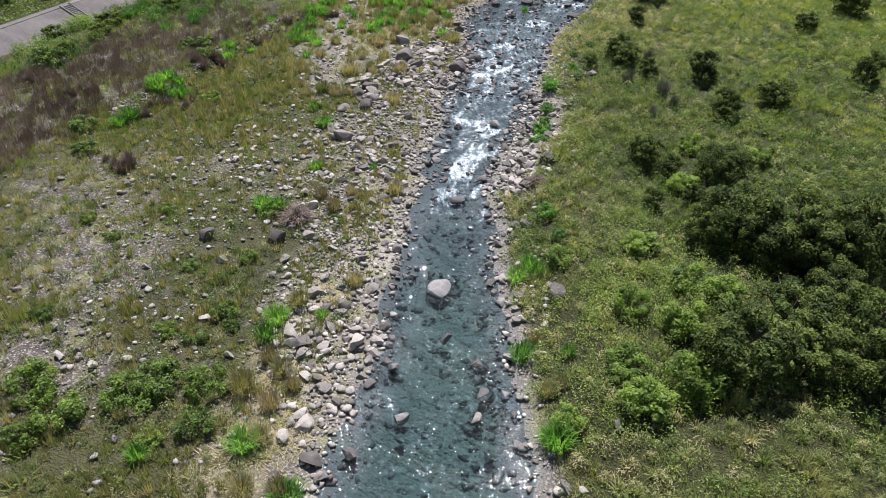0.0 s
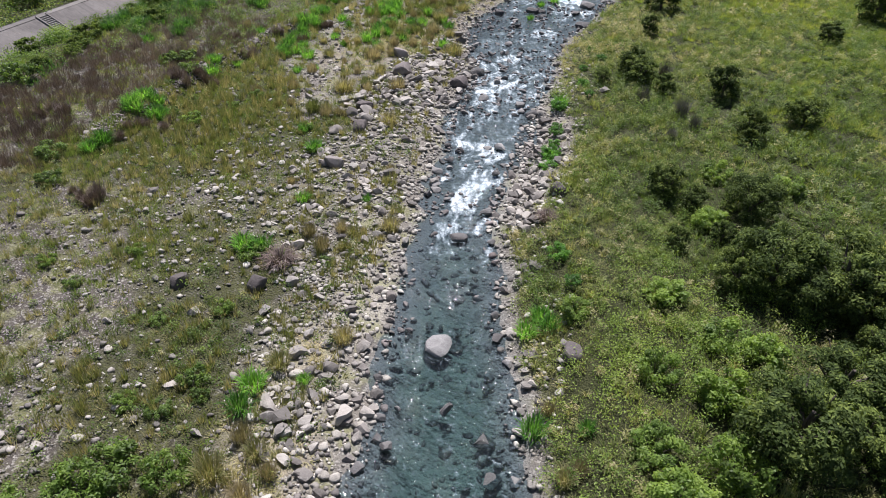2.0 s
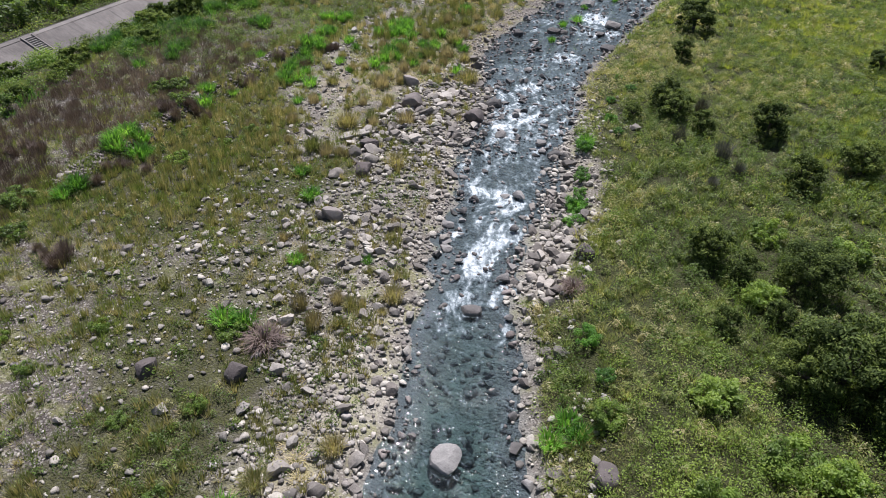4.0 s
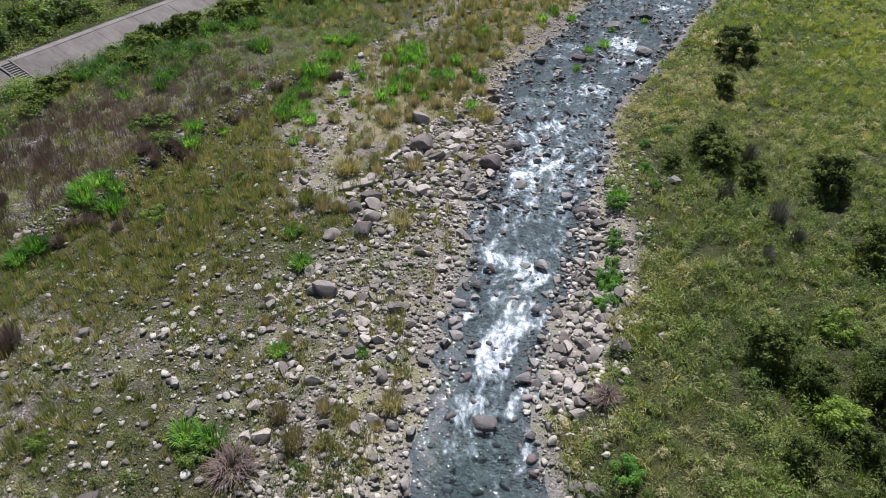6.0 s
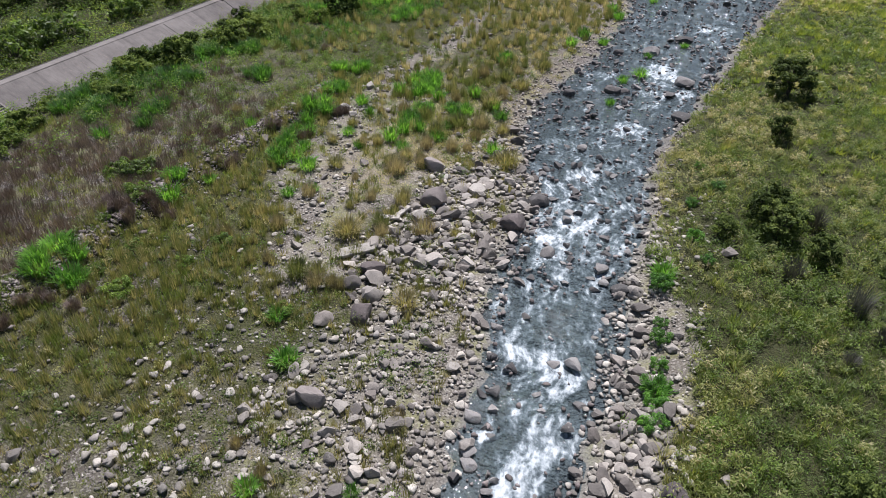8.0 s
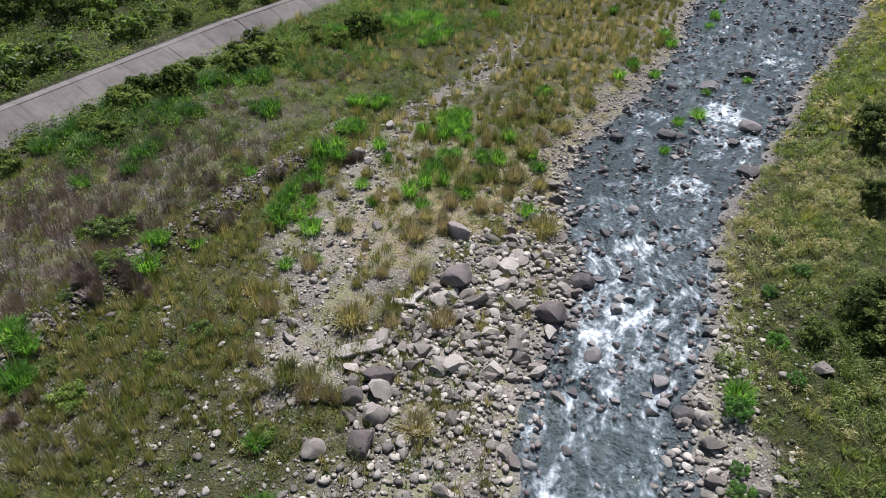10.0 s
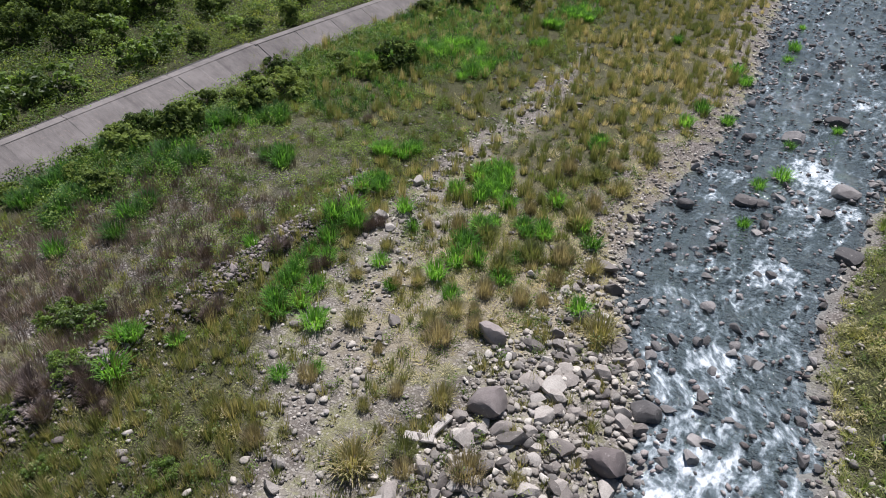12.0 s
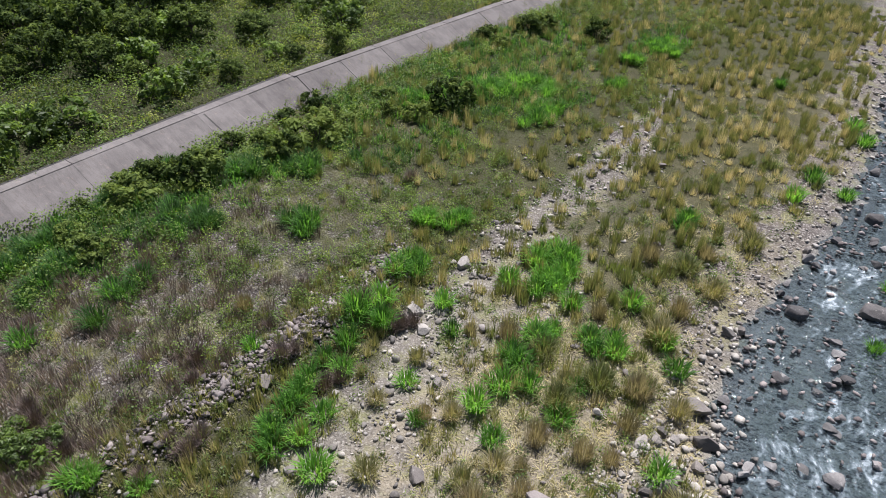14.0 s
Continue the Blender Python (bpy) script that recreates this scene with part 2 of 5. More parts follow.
SOIL = make_ground()
WATER = make_water()
BOULDER = make_rock("river_boulder", (0.085, 0.077, 0.070), (0.22, 0.200, 0.180), (0.45, 0.418, 0.372))
BLOCK_ROCK = make_rock("weathered_block", (0.055, 0.047, 0.046), (0.145, 0.125, 0.120), (0.30, 0.27, 0.25))
COBBLE = make_rock("river_cobble", (0.095, 0.088, 0.082), (0.29, 0.27, 0.236), (0.56, 0.525, 0.46), own=False)
PEBBLE = make_rock("field_pebble", (0.08, 0.073, 0.069), (0.225, 0.203, 0.188), (0.46, 0.43, 0.395), own=False)
DARK_ROCK = make_rock("dark_rock", (0.035, 0.03, 0.028), (0.075, 0.062, 0.056), (0.14, 0.12, 0.11))
RIVER_ROCK = make_rock("wet_river_rock", (0.045, 0.043, 0.043), (0.12, 0.115, 0.112), (0.29, 0.28, 0.268))
RUBBLE = make_rock("berm_rubble", (0.06, 0.051, 0.048), (0.17, 0.146, 0.138), (0.36, 0.32, 0.30), own=False)
GRASS_OLIVE = make_leaf("olive_grass", (0.0, (0.080, 0.125, 0.036)), (0.35, (0.185, 0.245, 0.074)), (0.65, (0.310, 0.315, 0.135)), (1.0, (0.50, 0.44, 0.29)), thin=0.45, vary=0.3)
GRASS_LUSH = make_leaf("lush_grass", (0.0, (0.052, 0.120, 0.032)), (0.5, (0.115, 0.275, 0.048)), (1.0, (0.230, 0.44, 0.085)))
GRASS_LIME = make_leaf("lime_grass", (0.0, (0.100, 0.145, 0.030)), (0.5, (0.230, 0.290, 0.058)), (1.0, (0.40, 0.42, 0.12)), thin=0.5, vary=0.35)
GRASS_DRY = make_leaf("dry_grass", (0.0, (0.173, 0.200, 0.068)), (0.45, (0.326, 0.310, 0.147)), (1.0, (0.609, 0.536, 0.367)), thin=0.35, gloss=0.6)
GRASS_BROWN = make_leaf("brown_grass", (0.0, (0.150, 0.135, 0.080)), (0.5, (0.30, 0.255, 0.18)), (1.0, (0.54, 0.46, 0.34)), thin=0.35, gloss=0.7)
GRASS_MEADOW = make_leaf("meadow_grass", (0.0, (0.125, 0.155, 0.058)), (0.4, (0.245, 0.242, 0.112)), (0.7, (0.375, 0.33, 0.195)), (1.0, (0.62, 0.53, 0.40)), thin=0.35, gloss=0.6)
LEAF_DARK = make_leaf("dark_leaves", (0.0, (0.022, 0.038, 0.014)), (0.5, (0.067, 0.104, 0.029)), (1.0, (0.168, 0.225, 0.058)), thin=0.35, gloss=0.75, shine=0.1)
LEAF_TREE = make_leaf("tree_leaves", (0.0, (0.026, 0.042, 0.014)), (0.5, (0.075, 0.110, 0.032)), (1.0, (0.20, 0.255, 0.066)), thin=0.35, gloss=0.7, shine=0.15)
LEAF_BRIGHT = make_leaf("bright_leaves", (0.0, (0.058, 0.092, 0.026)), (0.5, (0.152, 0.240, 0.052)), (1.0, (0.300, 0.400, 0.095)), vary=0.36)
TWIG = make_leaf("dry_twigs", (0.0, (0.120, 0.088, 0.080)), (0.5, (0.235, 0.185, 0.165)), (1.0, (0.43, 0.36, 0.30)), thin=0.1, gloss=0.8)
GREY_TWIG = make_leaf("grey_twigs", (0.0, (0.07, 0.07, 0.066)), (0.5, (0.145, 0.145, 0.138)), (1.0, (0.25, 0.245, 0.23)), thin=0.1, gloss=0.8)
BARK = make_bark("bark", (0.05, 0.04, 0.032), (0.14, 0.115, 0.09))
CONCRETE = make_concrete("weathered_concrete", (0.092, 0.082, 0.077), (0.190, 0.172, 0.161), 0.14)
CONCRETE_PALE = make_concrete("pale_concrete", (0.15, 0.136, 0.127), (0.26, 0.24, 0.226))
CONCRETE_CREST = make_concrete("crest_concrete", (0.105, 0.094, 0.088), (0.205, 0.186, 0.174))
CONCRETE_WASHED = make_concrete("washed_concrete", (0.29, 0.268, 0.24), (0.44, 0.41, 0.37))
RECESS = make_concrete("dark_concrete", (0.03, 0.028, 0.026), (0.07, 0.066, 0.06))


# ---- the lie of the land ----
rng = np.random.default_rng(7)
BANK_Y = [-60, 14, 18, 21, 24.5, 26.5, 30, 34, 38, 41.6, 45, 48, 52, 56, 60, 64, 68.5, 71, 74, 78, 85, 91, 99, 107, 119, 128, 150, 400]
BANK_LEFT = [2, -10.0, -11.1, -11.1, -11.3, -12.5, -13.6, -14.4, -15.2, -16.1, -16.8, -17.1, -18.3, -19.6, -20.2, -20.3, -20.6, -22.6, -24.2, -24.8, -25.1, -24.6, -23.9, -23.5, -24.4, -25.4, -27, -60]
BANK_RIGHT = [14, 0.2, -1.6, -2.8, -4.2, -5.0, -6.2, -7.7, -9.2, -10.5, -11.5, -11.9, -10.8, -11.0, -12.0, -13.0, -12.9, -13.0, -13.7, -13.9, -13.4, -12.1, -11.2, -10.9, -9.0, -7.5, -5.0, -25]
LEVEL = -0.36
EDGE_X = -64.1


def chance(ix, iy, seed):
    v = np.sin(ix * 127.1 + iy * 311.7 + seed * 74.7) * 43758.5453
    return v - np.floor(v)


def value_noise(x, y, size, seed=0):
    x, y = np.asarray(x, float) / size, np.asarray(y, float) / size
    ix, iy = np.floor(x), np.floor(y)
    u, v = x - ix, y - iy
    u, v = u * u * (3 - 2 * u), v * v * (3 - 2 * v)
    a, b = chance(ix, iy, seed), chance(ix + 1, iy, seed)
    c, d = chance(ix, iy + 1, seed), chance(ix + 1, iy + 1, seed)
    return (a * (1 - u) + b * u) * (1 - v) + (c * (1 - u) + d * u) * v


def rough_noise(x, y, size, seed=0):
    return 0.55 * value_noise(x, y, size, seed) + 0.3 * value_noise(x, y, size / 2.3, seed + 1) + 0.15 * value_noise(x, y, size / 5.1, seed + 2)


def ease(v, low, high):
    t = np.clip((v - low) / (high - low), 0, 1)
    return t * t * (3 - 2 * t)


def bank_left(y):
    return np.interp(y, BANK_Y, BANK_LEFT) + 1.5 * (rough_noise(0 * y, y, 3.4, 5) - 0.5)


def bank_right(y):
    return np.interp(y, BANK_Y, BANK_RIGHT) + 1.5 * (rough_noise(0 * y, y, 3.4, 9) - 0.5)


def spots(x, y, places):
    """1 inside the soft ellipses (x, y, radius across, radius along, weight), 0 outside."""
    out = np.zeros(np.shape(x))
    for px, py, rx, ry, w in places:
        out = np.maximum(out, w * ease(((x - px) / rx) ** 2 + ((y - py) / ry) ** 2, 1.35, 0.45))
    return out


def bend(y):
    """How far the embankment has swung towards the river."""
    return 0.085 * np.maximum(np.asarray(y, float) - 89.0, 0.0)


def land(x, y):
    """The ground's height."""
    x, y = np.asarray(x, float), np.asarray(y, float)
    inside = np.minimum(x - bank_left(y), bank_right(y) - x)
    off_left, off_right = bank_left(y) - x, x - bank_right(y)
    z = np.where(off_left > 0, LEVEL + 0.36 * ease(off_left, -0.3, 3.5) + 0.12 * (rough_noise(x, y, 4.0, 3) - 0.5) * ease(off_left, 0, 2), 0.0)
    z = np.where(off_right > 0, LEVEL + 0.35 * ease(off_right, -0.3, 1.5) + 0.9 * ease(off_right, 1.0, 5.0) + 0.35 * (rough_noise(x, y, 6.0, 4) - 0.5) * ease(off_right, 0, 4), z)
    deep = 0.12 + 0.55 * ease(y, 46, 26)
    z = np.where(inside > 0, LEVEL - 0.03 - deep * ease(inside, 0.0, 2.6) - 0.16 * (rough_noise(x, y, 1.7, 6) - 0.4) * ease(inside, 0, 1.0), z)
    # stone berm along the dry shrubs, and the bench behind it
    berm = ease(np.abs(x + 43.6 + 1.2 * (rough_noise(0 * y, y, 9, 8) - 0.5)), 1.9, 0.3) * ease(y, 36, 44) * ease(y, 80, 70)
    z = z + 0.65 * berm + 0.30 * ease(x, -43, -47) * ease(x, -63, -58)
    # foot of the embankment, and the terrace behind it
    u = x - bend(y)
    z = np.where(u < -63.3, z * ease(u, -64.2, -63.3) - 0.10 * (1 - ease(u, -64.2, -63.3)), z)
    z = np.where(u < -67.6, 1.15 + 0.5 * (rough_noise(x, y, 7, 12) - 0.5) * ease(u, -67.7, -69.5) + 0.02 * (-67.6 - u), z)
    return z


BARE = [(-30.5, 53.5, 2.6, 3.0, .8), (-31.5, 58, 3, 4, .6), (-31, 24, 5, 5, .75), (-37, 31, 6, 7, .6), (-33, 35, 4, 4, .45), (-27, 17, 3.5, 2.6, .7), (-24.5, 62, 4, 5, .7), (-38.5, 46, 2.5, 3, .7), (-34, 66, 6, 9, .7), (-36.5, 77, 4, 9, .6), (-29, 73, 4, 7, .4)]
SANDY = [(-30.5, 54, 2.4, 3.0, .5), (-15.4, 31, 1.6, 4.5, .9), (-16.2, 26, 2.2, 2.6, .6), (-17.5, 35, 1.6, 3.2, .8), (-25.5, 67, 3.2, 2.6, .7), (-22, 53, 2.5, 5, .35), (-25, 60, 3, 5, .4), (-34, 66, 6, 9, .35), (-36.5, 76, 4, 10, .45), (-28.5, 72, 5, 8, .3), (-38.5, 88, 3, 9, .25), (-25.2, 72, 2.6, 5, .45)]
STONY = [(-8.4, 53.5, 1.1, 6.5, .7), (-22, 44, 5.5, 9, .8), (-19.5, 37, 4.5, 6, .8), (-23.5, 58, 5.5, 8, 1), (-24.5, 67, 4.5, 5, 1), (-25, 73, 2.6, 5, 1), (-14.5, 24, 3.5, 8, .8), (-26, 40, 6, 7, .45), (-17, 29, 3.2, 7, .8), (-9.6, 47, 2.6, 7, 1.2), (-11.2, 58, 1.9, 9, 1.1), (-11.6, 66, 1.2, 5, .6), (-26.0, 84, 1.8, 13, .6), (-25.2, 104, 1.8, 10, .4), (-26.4, 122, 1.6, 12, .4), (-28, 142, 1.6, 12, .4), (-4.9, 28, 1.3, 9, .8), (-7.9, 38, 1.1, 5, .7), (-9.3, 66, 2.0, 6, .25), (-30, 33, 7, 8, .18), (-30, 48, 5, 9, .22), (-24.5, 19, 5, 6, .16), (-44, 52, 1.5, 8, .0)]


STRAWY = [(-31, 84, 8, 14, .3), (-32, 110, 8, 18, .2), (-33, 68, 4, 7, .6), (-14.5, 17, 2.2, 6, .9), (-16.5, 24, 1.6, 5, .6), (-29, 74, 6, 7, .8)]


def channel(x, y):
    """The dry side channel of pale gravel that winds over the flat: 1 in its bed."""
    middle = np.interp(y, [50, 58, 64, 68.6, 72.5, 78, 83, 88, 97, 110, 125], [-32.5, -33.4, -35.2, -37, -38.8, -39.8, -39.9, -39.2, -39, -40.5, -43])
    wide = 1.3 + 3.2 * (rough_noise(x, y, 3.6, 44) - 0.5)
    return ease(np.abs(x - middle), wide + 1.2, wide - 0.9) * ease(y, 50, 58) * ease(y, 122, 104)


def stoniness(x, y):
    off = np.where(x < (bank_left(y) + bank_right(y)) / 2, bank_left(y) - x, x - bank_right(y))
    near = ease(np.abs(off - 0.7), 1.6, 0.2) * np.where((x > bank_right(y)) & ((y < 40) | (y > 61)), 0.42, 0.75)
    return np.clip(np.maximum(np.maximum(spots(x, y, STONY), near), 0.34 * channel(x, y)) * (0.45 + 1.1 * rough_noise(x, y, 2.6, 21)), 0, 1)


def greenness(x, y):
    off_left, off_right = bank_left(y) - x, x - bank_right(y)
    v = np.where(off_left > 0, (0.72 + 0.25 * ease(y, 66, 80)) * ease(off_left, 2.0, 7.0), 0.0)
    v = np.where(off_right > 0, ease(off_right - 2.2 * ease(y, 41, 44) * ease(y, 63, 59), 0.3, 1.8), v)
    v = v * (1 - 0.9 * channel(x, y)) * (1 - 0.8 * spots(x, y, BARE)) * (1 - 0.6 * spots(x, y, SANDY)) * (1 - 0.55 * spots(x, y, STONY) * (off_left > 0))
    v = np.where((x < -45) & (x > -58) & (y < 84), v * 0.6, v)
    return np.clip(np.where(x - bend(y) < -67.6, 1.0, v), 0, 1)


# ---- mesh building ----
def mesh_from(name, co, faces, material, fields=(), smooth=False, crease=0.0):
    """A mesh from an array of places and arrays of triangles and quads, with named fields on its points."""
    me = bpy.data.meshes.new(name)
    me.vertices.add(len(co))
    me.vertices.foreach_set("co", np.ascontiguousarray(co, np.float32).ravel())
    loops = np.concatenate([f.ravel() for f in faces]).astype(np.int32)
    sizes = np.concatenate([np.full(len(f), f.shape[1]) for f in faces])
    me.loops.add(len(loops))
    me.loops.foreach_set("vertex_index", loops)
    me.polygons.add(len(sizes))
    me.polygons.foreach_set("loop_start", np.concatenate([[0], np.cumsum(sizes)[:-1]]).astype(np.int32))
    if smooth:
        me.polygons.foreach_set("use_smooth", np.ones(len(sizes), bool))
    me.update(calc_edges=True)
    if crease:
        me.set_sharp_from_angle(angle=crease)
    for key, values in dict(fields).items():
        me.attributes.new(key, "FLOAT", "POINT").data.foreach_set("value", np.ascontiguousarray(values, np.float32))
    me.materials.append(material)
    return me


def grid_faces(rows, cols):
    i = (np.arange(rows - 1)[:, None] * cols + np.arange(cols - 1)[None, :]).ravel()
    return np.stack([i, i + 1, i + cols + 1, i + cols], 1)


def part(name, data, material, parent, label=""):
    """One mesh object under a thing or a part; data is a mesh or a bmesh."""
    if isinstance(data, bmesh.types.BMesh):
        me = bpy.data.meshes.new(name)
        data.to_mesh(me)
        data.free()
        me.materials.append(material)
        data = me
    ob = new(name, data)
    ob.parent = parent
    return tagged(ob, label)


def blade_arrays(at, turn, height, reach, width, tint, bend=0.45, plain=False):
    """Grass blades: each rises from its foot, arches outwards and ends in a point; plain ones are straight."""
    out = np.stack([np.cos(turn), np.sin(turn), 0 * turn], 1)
    side = np.stack([-np.sin(turn), np.cos(turn), 0 * turn], 1) * width[:, None] / 2
    up = np.array([0, 0, 1.0])
    if plain:
        tip = at + out * reach[:, None] + up * height[:, None]
        return np.stack([at - side, at + side, tip], 1).reshape(-1, 3), [np.arange(len(at) * 3).reshape(-1, 3)], {"tint": np.repeat(tint, 3)}
    mid = at + out * (reach * (0.30 + 0.1 * bend))[:, None] + up * (height * 0.62)[:, None]
    tip = at + out * reach[:, None] + up * (height * (1 - 0.35 * bend))[:, None]
    co = np.stack([at - side * 0.7, at + side * 0.7, mid - side, mid + side, tip], 1).reshape(-1, 3)
    i = np.arange(len(at))[:, None] * 5
    return co, [i + np.array([[0, 1, 3, 2]]), i + np.array([[2, 3, 4]])], {"tint": np.repeat(tint, 5)}


def leaf_arrays(at, size, tint, gen, flat=0.5, long=1.7, face=0.0):
    """Leaves: pointed quads facing mostly upwards and outwards."""
    n = len(at)
    normal = gen.normal(size=(n, 3)) + np.array([0, 0, flat * 2]) + face
    normal /= np.linalg.norm(normal, axis=1)[:, None]
    a = np.cross(normal, gen.normal(size=(n, 3)))
    a /= np.linalg.norm(a, axis=1)[:, None]
    b = np.cross(normal, a)
    s = size[:, None]
    co = np.stack([at - a * s * long / 2, at - b * s / 2 - a * s * 0.1, at + a * s * long / 2 - normal * s * 0.2, at + b * s / 2 - a * s * 0.1], 1).reshape(-1, 3)
    return co, [np.arange(n)[:, None] * 4 + np.array([[0, 1, 2, 3]])], {"tint": np.repeat(tint, 4)}


def joined(*sets):
    co, faces, fields, start = [], [], {}, 0
    for c, f, g in sets:
        co.append(c)
        faces += [x + start for x in f]
        for k, v in g.items():
            fields.setdefault(k, []).append(v)
        start += len(c)
    return np.concatenate(co), faces, {k: np.concatenate(v) for k, v in fields.items()}


def stuff(name, arrays, material, label, category, smooth=False):
    co, faces, fields = arrays
    return tagged(new(name, mesh_from(name, co, faces, material, fields, smooth)), label, category, "", "stuff")


def clump_blades(x, y, count, spread, height, reach, width, tint, gen, z=None, bend=0.45, plain=False):
    """Many clumps at once: count blades in each, all sizes given clump by clump."""
    n = len(x)
    z = land(x, y) if z is None else z
    k = np.repeat(np.arange(n), count)
    turn, r = gen.uniform(0, 2 * np.pi, len(k)), np.sqrt(gen.uniform(0, 1, len(k)))
    sx, sy = np.cos(turn) * r * spread[k], np.sin(turn) * r * spread[k]
    at = np.stack([x[k] + sx, y[k] + sy, z[k] - 0.03], 1)
    lean = turn + gen.normal(0, 0.7, len(k))
    h = height[k] * gen.uniform(0.55, 1.1, len(k)) * (1.05 - 0.35 * r)
    return blade_arrays(at, lean, h, reach[k] * gen.uniform(0.3, 1.1, len(k)) * (0.35 + 0.65 * r), width[k] * gen.uniform(0.7, 1.3, len(k)), tint[k] + gen.normal(0, 0.05, len(k)), bend, plain)


def scatter(gen, x0, x1, y0, y1, per_m2, density):
    """Chance places in a rectangle, kept with the chance that density gives."""
    n = int((x1 - x0) * (y1 - y0) * per_m2)
    x, y = gen.uniform(x0, x1, n), gen.uniform(y0, y1, n)
    keep = (gen.uniform(0, 1, n) < density(x, y)) & (x > -27 - 1.12 * (y - 9.6)) & (x < 16 + 0.14 * (y - 23)) & (y < 96 + 0.845 * (x + 112.7))
    return x[keep], y[keep]


def rock_arrays(gen, levels, flat=0.62, cuts=12, lumpy=0.16):
    bm = bmesh.new()
    bmesh.ops.create_icosphere(bm, subdivisions=levels, radius=1)
    co = np.array([v.co for v in bm.verts])
    faces = np.array([[v.index for v in f.verts] for f in bm.faces])
    bm.free()
    for _ in range(4):
        d = gen.normal(size=3)
        co = co * (1 + lumpy * np.sin(co @ d * 1.6 + gen.uniform(0, 6)) / 2)[:, None]
    for _ in range(cuts):
        d = gen.normal(size=3) * (1, 1, 0.8)
        d /= np.linalg.norm(d)
        over = np.maximum(co @ d - gen.uniform(0.34, 0.76), 0)
        co = co - d * (over * 0.97)[:, None]
    co = co / np.abs(co).max(0) * (1, gen.uniform(0.58, 0.92), flat)
    return co, faces


def block_arrays(gen, flat=0.7):
    """A squarish boulder with broad worn faces."""
    bm = bmesh.new()
    bmesh.ops.create_icosphere(bm, subdivisions=3, radius=1)
    co = np.array([v.co for v in bm.verts])
    faces = np.array([[v.index for v in f.verts] for f in bm.faces])
    bm.free()
    co = co / (np.abs(co) ** 4).sum(1)[:, None] ** (1 / 4)
    for _ in range(3):
        co = co * (1 + 0.07 * np.sin(co @ gen.normal(size=3) * 1.5 + gen.uniform(0, 6)))[:, None]
    for _ in range(9):
        d = gen.normal(size=3)
        d /= np.linalg.norm(d)
        co = co - d * (np.maximum(co @ d - gen.uniform(0.75, 1.05), 0) * 0.97)[:, None]
    co = co + co[:, [2, 0, 1]] * np.array([0.10, 0.06, 0.0])
    return co / np.abs(co).max(0) * (1, gen.uniform(0.7, 0.95), flat), faces


def scattered_rocks(x, y, size, gen, levels, sink=0.3, shapes=10, lift=0.0):
    """Many loose stones in one mesh."""
    forms = [rock_arrays(gen, levels, gen.uniform(0.4, 0.72), 9, 0.2) for _ in range(shapes)]
    pick = gen.integers(0, shapes, len(x))
    z = land(x, y)
    sets = []
    for s, (co, faces) in enumerate(forms):
        i = np.flatnonzero(pick == s)
        if not len(i):
            continue
        a, tip = gen.uniform(0, 2 * np.pi, len(i)), gen.normal(0, 0.22, len(i))
        c, d = np.cos(a)[:, None], np.sin(a)[:, None]
        px, py, pz = co[:, 0][None], co[:, 1][None], co[:, 2][None]
        px, pz = px * np.cos(tip)[:, None] - pz * np.sin(tip)[:, None], px * np.sin(tip)[:, None] + pz * np.cos(tip)[:, None]
        h = size[i][:, None] / 2
        pts = np.stack([x[i][:, None] + (px * c - py * d) * h, y[i][:, None] + (px * d + py * c) * h, z[i][:, None] + (pz + 0.62 * (1 - 2 * sink)) * h + lift], 2).reshape(-1, 3)
        f = (np.arange(len(i))[:, None, None] * len(co) + faces[None]).reshape(-1, 3)
        sets.append((pts, [f], {}))
    return joined(*sets)


# ---- ground and water ----
def outside(x, y):
    """1 on the land around, beyond the dense planting."""
    room = np.minimum(np.minimum(x + 27 + 1.12 * (y - 9.6), 16 + 0.14 * (y - 23) - x), np.minimum(96 + 0.845 * (x + 112.7) - y, y - 11.0))
    return ease(room + 2.5 * (rough_noise(x, y, 4.0, 150) - 0.5), 1.5, -1.5)


def build_ground():
    far = np.array([-2500, -1200, -600, -320, -200, -150])
    xs = np.concatenate([far, np.arange(-120, 34, 0.7), [36, 40, 48, 60, 80, 120, 200, 400, 900, 2500]])
    ys = np.concatenate([[-2500, -1000, -400, -160, -60, -20, -5, 2, 6], np.arange(8, 160, 0.6), [162, 168, 180, 200, 240, 320, 500, 1000, 2500]])
    gx, gy = np.meshgrid(xs, ys)
    x, y = gx.ravel(), gy.ravel()
    z = land(x, y)
    inside = np.minimum(x - bank_left(y), bank_right(y) - x)
    wet = ease(inside, -0.5, 0.15) * 0.95
    me = mesh_from("ground", np.stack([x, y, z], 1), [grid_faces(len(ys), len(xs))], SOIL, {"veg": greenness(x, y), "sand": np.maximum(np.maximum(0.85 * spots(x, y, SANDY), 0.10 * channel(x, y)), 0.42 * stoniness(x, y) * (0.35 + 0.65 * ease(y, 82, 70))), "litter": spots(x, y, STRAWY), "open": 0.8 * greenness(x, y) * outside(x, y), "wet": wet, "gap_shade": np.where(x > bank_right(y), ease(x - bank_right(y), 1.0 + 1.6 * ease(y, 41, 44) * ease(y, 63, 59), 2.6 + 1.6 * ease(y, 41, 44) * ease(y, 63, 59)), np.where(x - bend(y) < -67.6, 1.0, 0.0)) * 0.85}, True)
    tagged(new("ground", me), "stony grey-brown river flat with patchy olive turf", "ground", "", "structure")


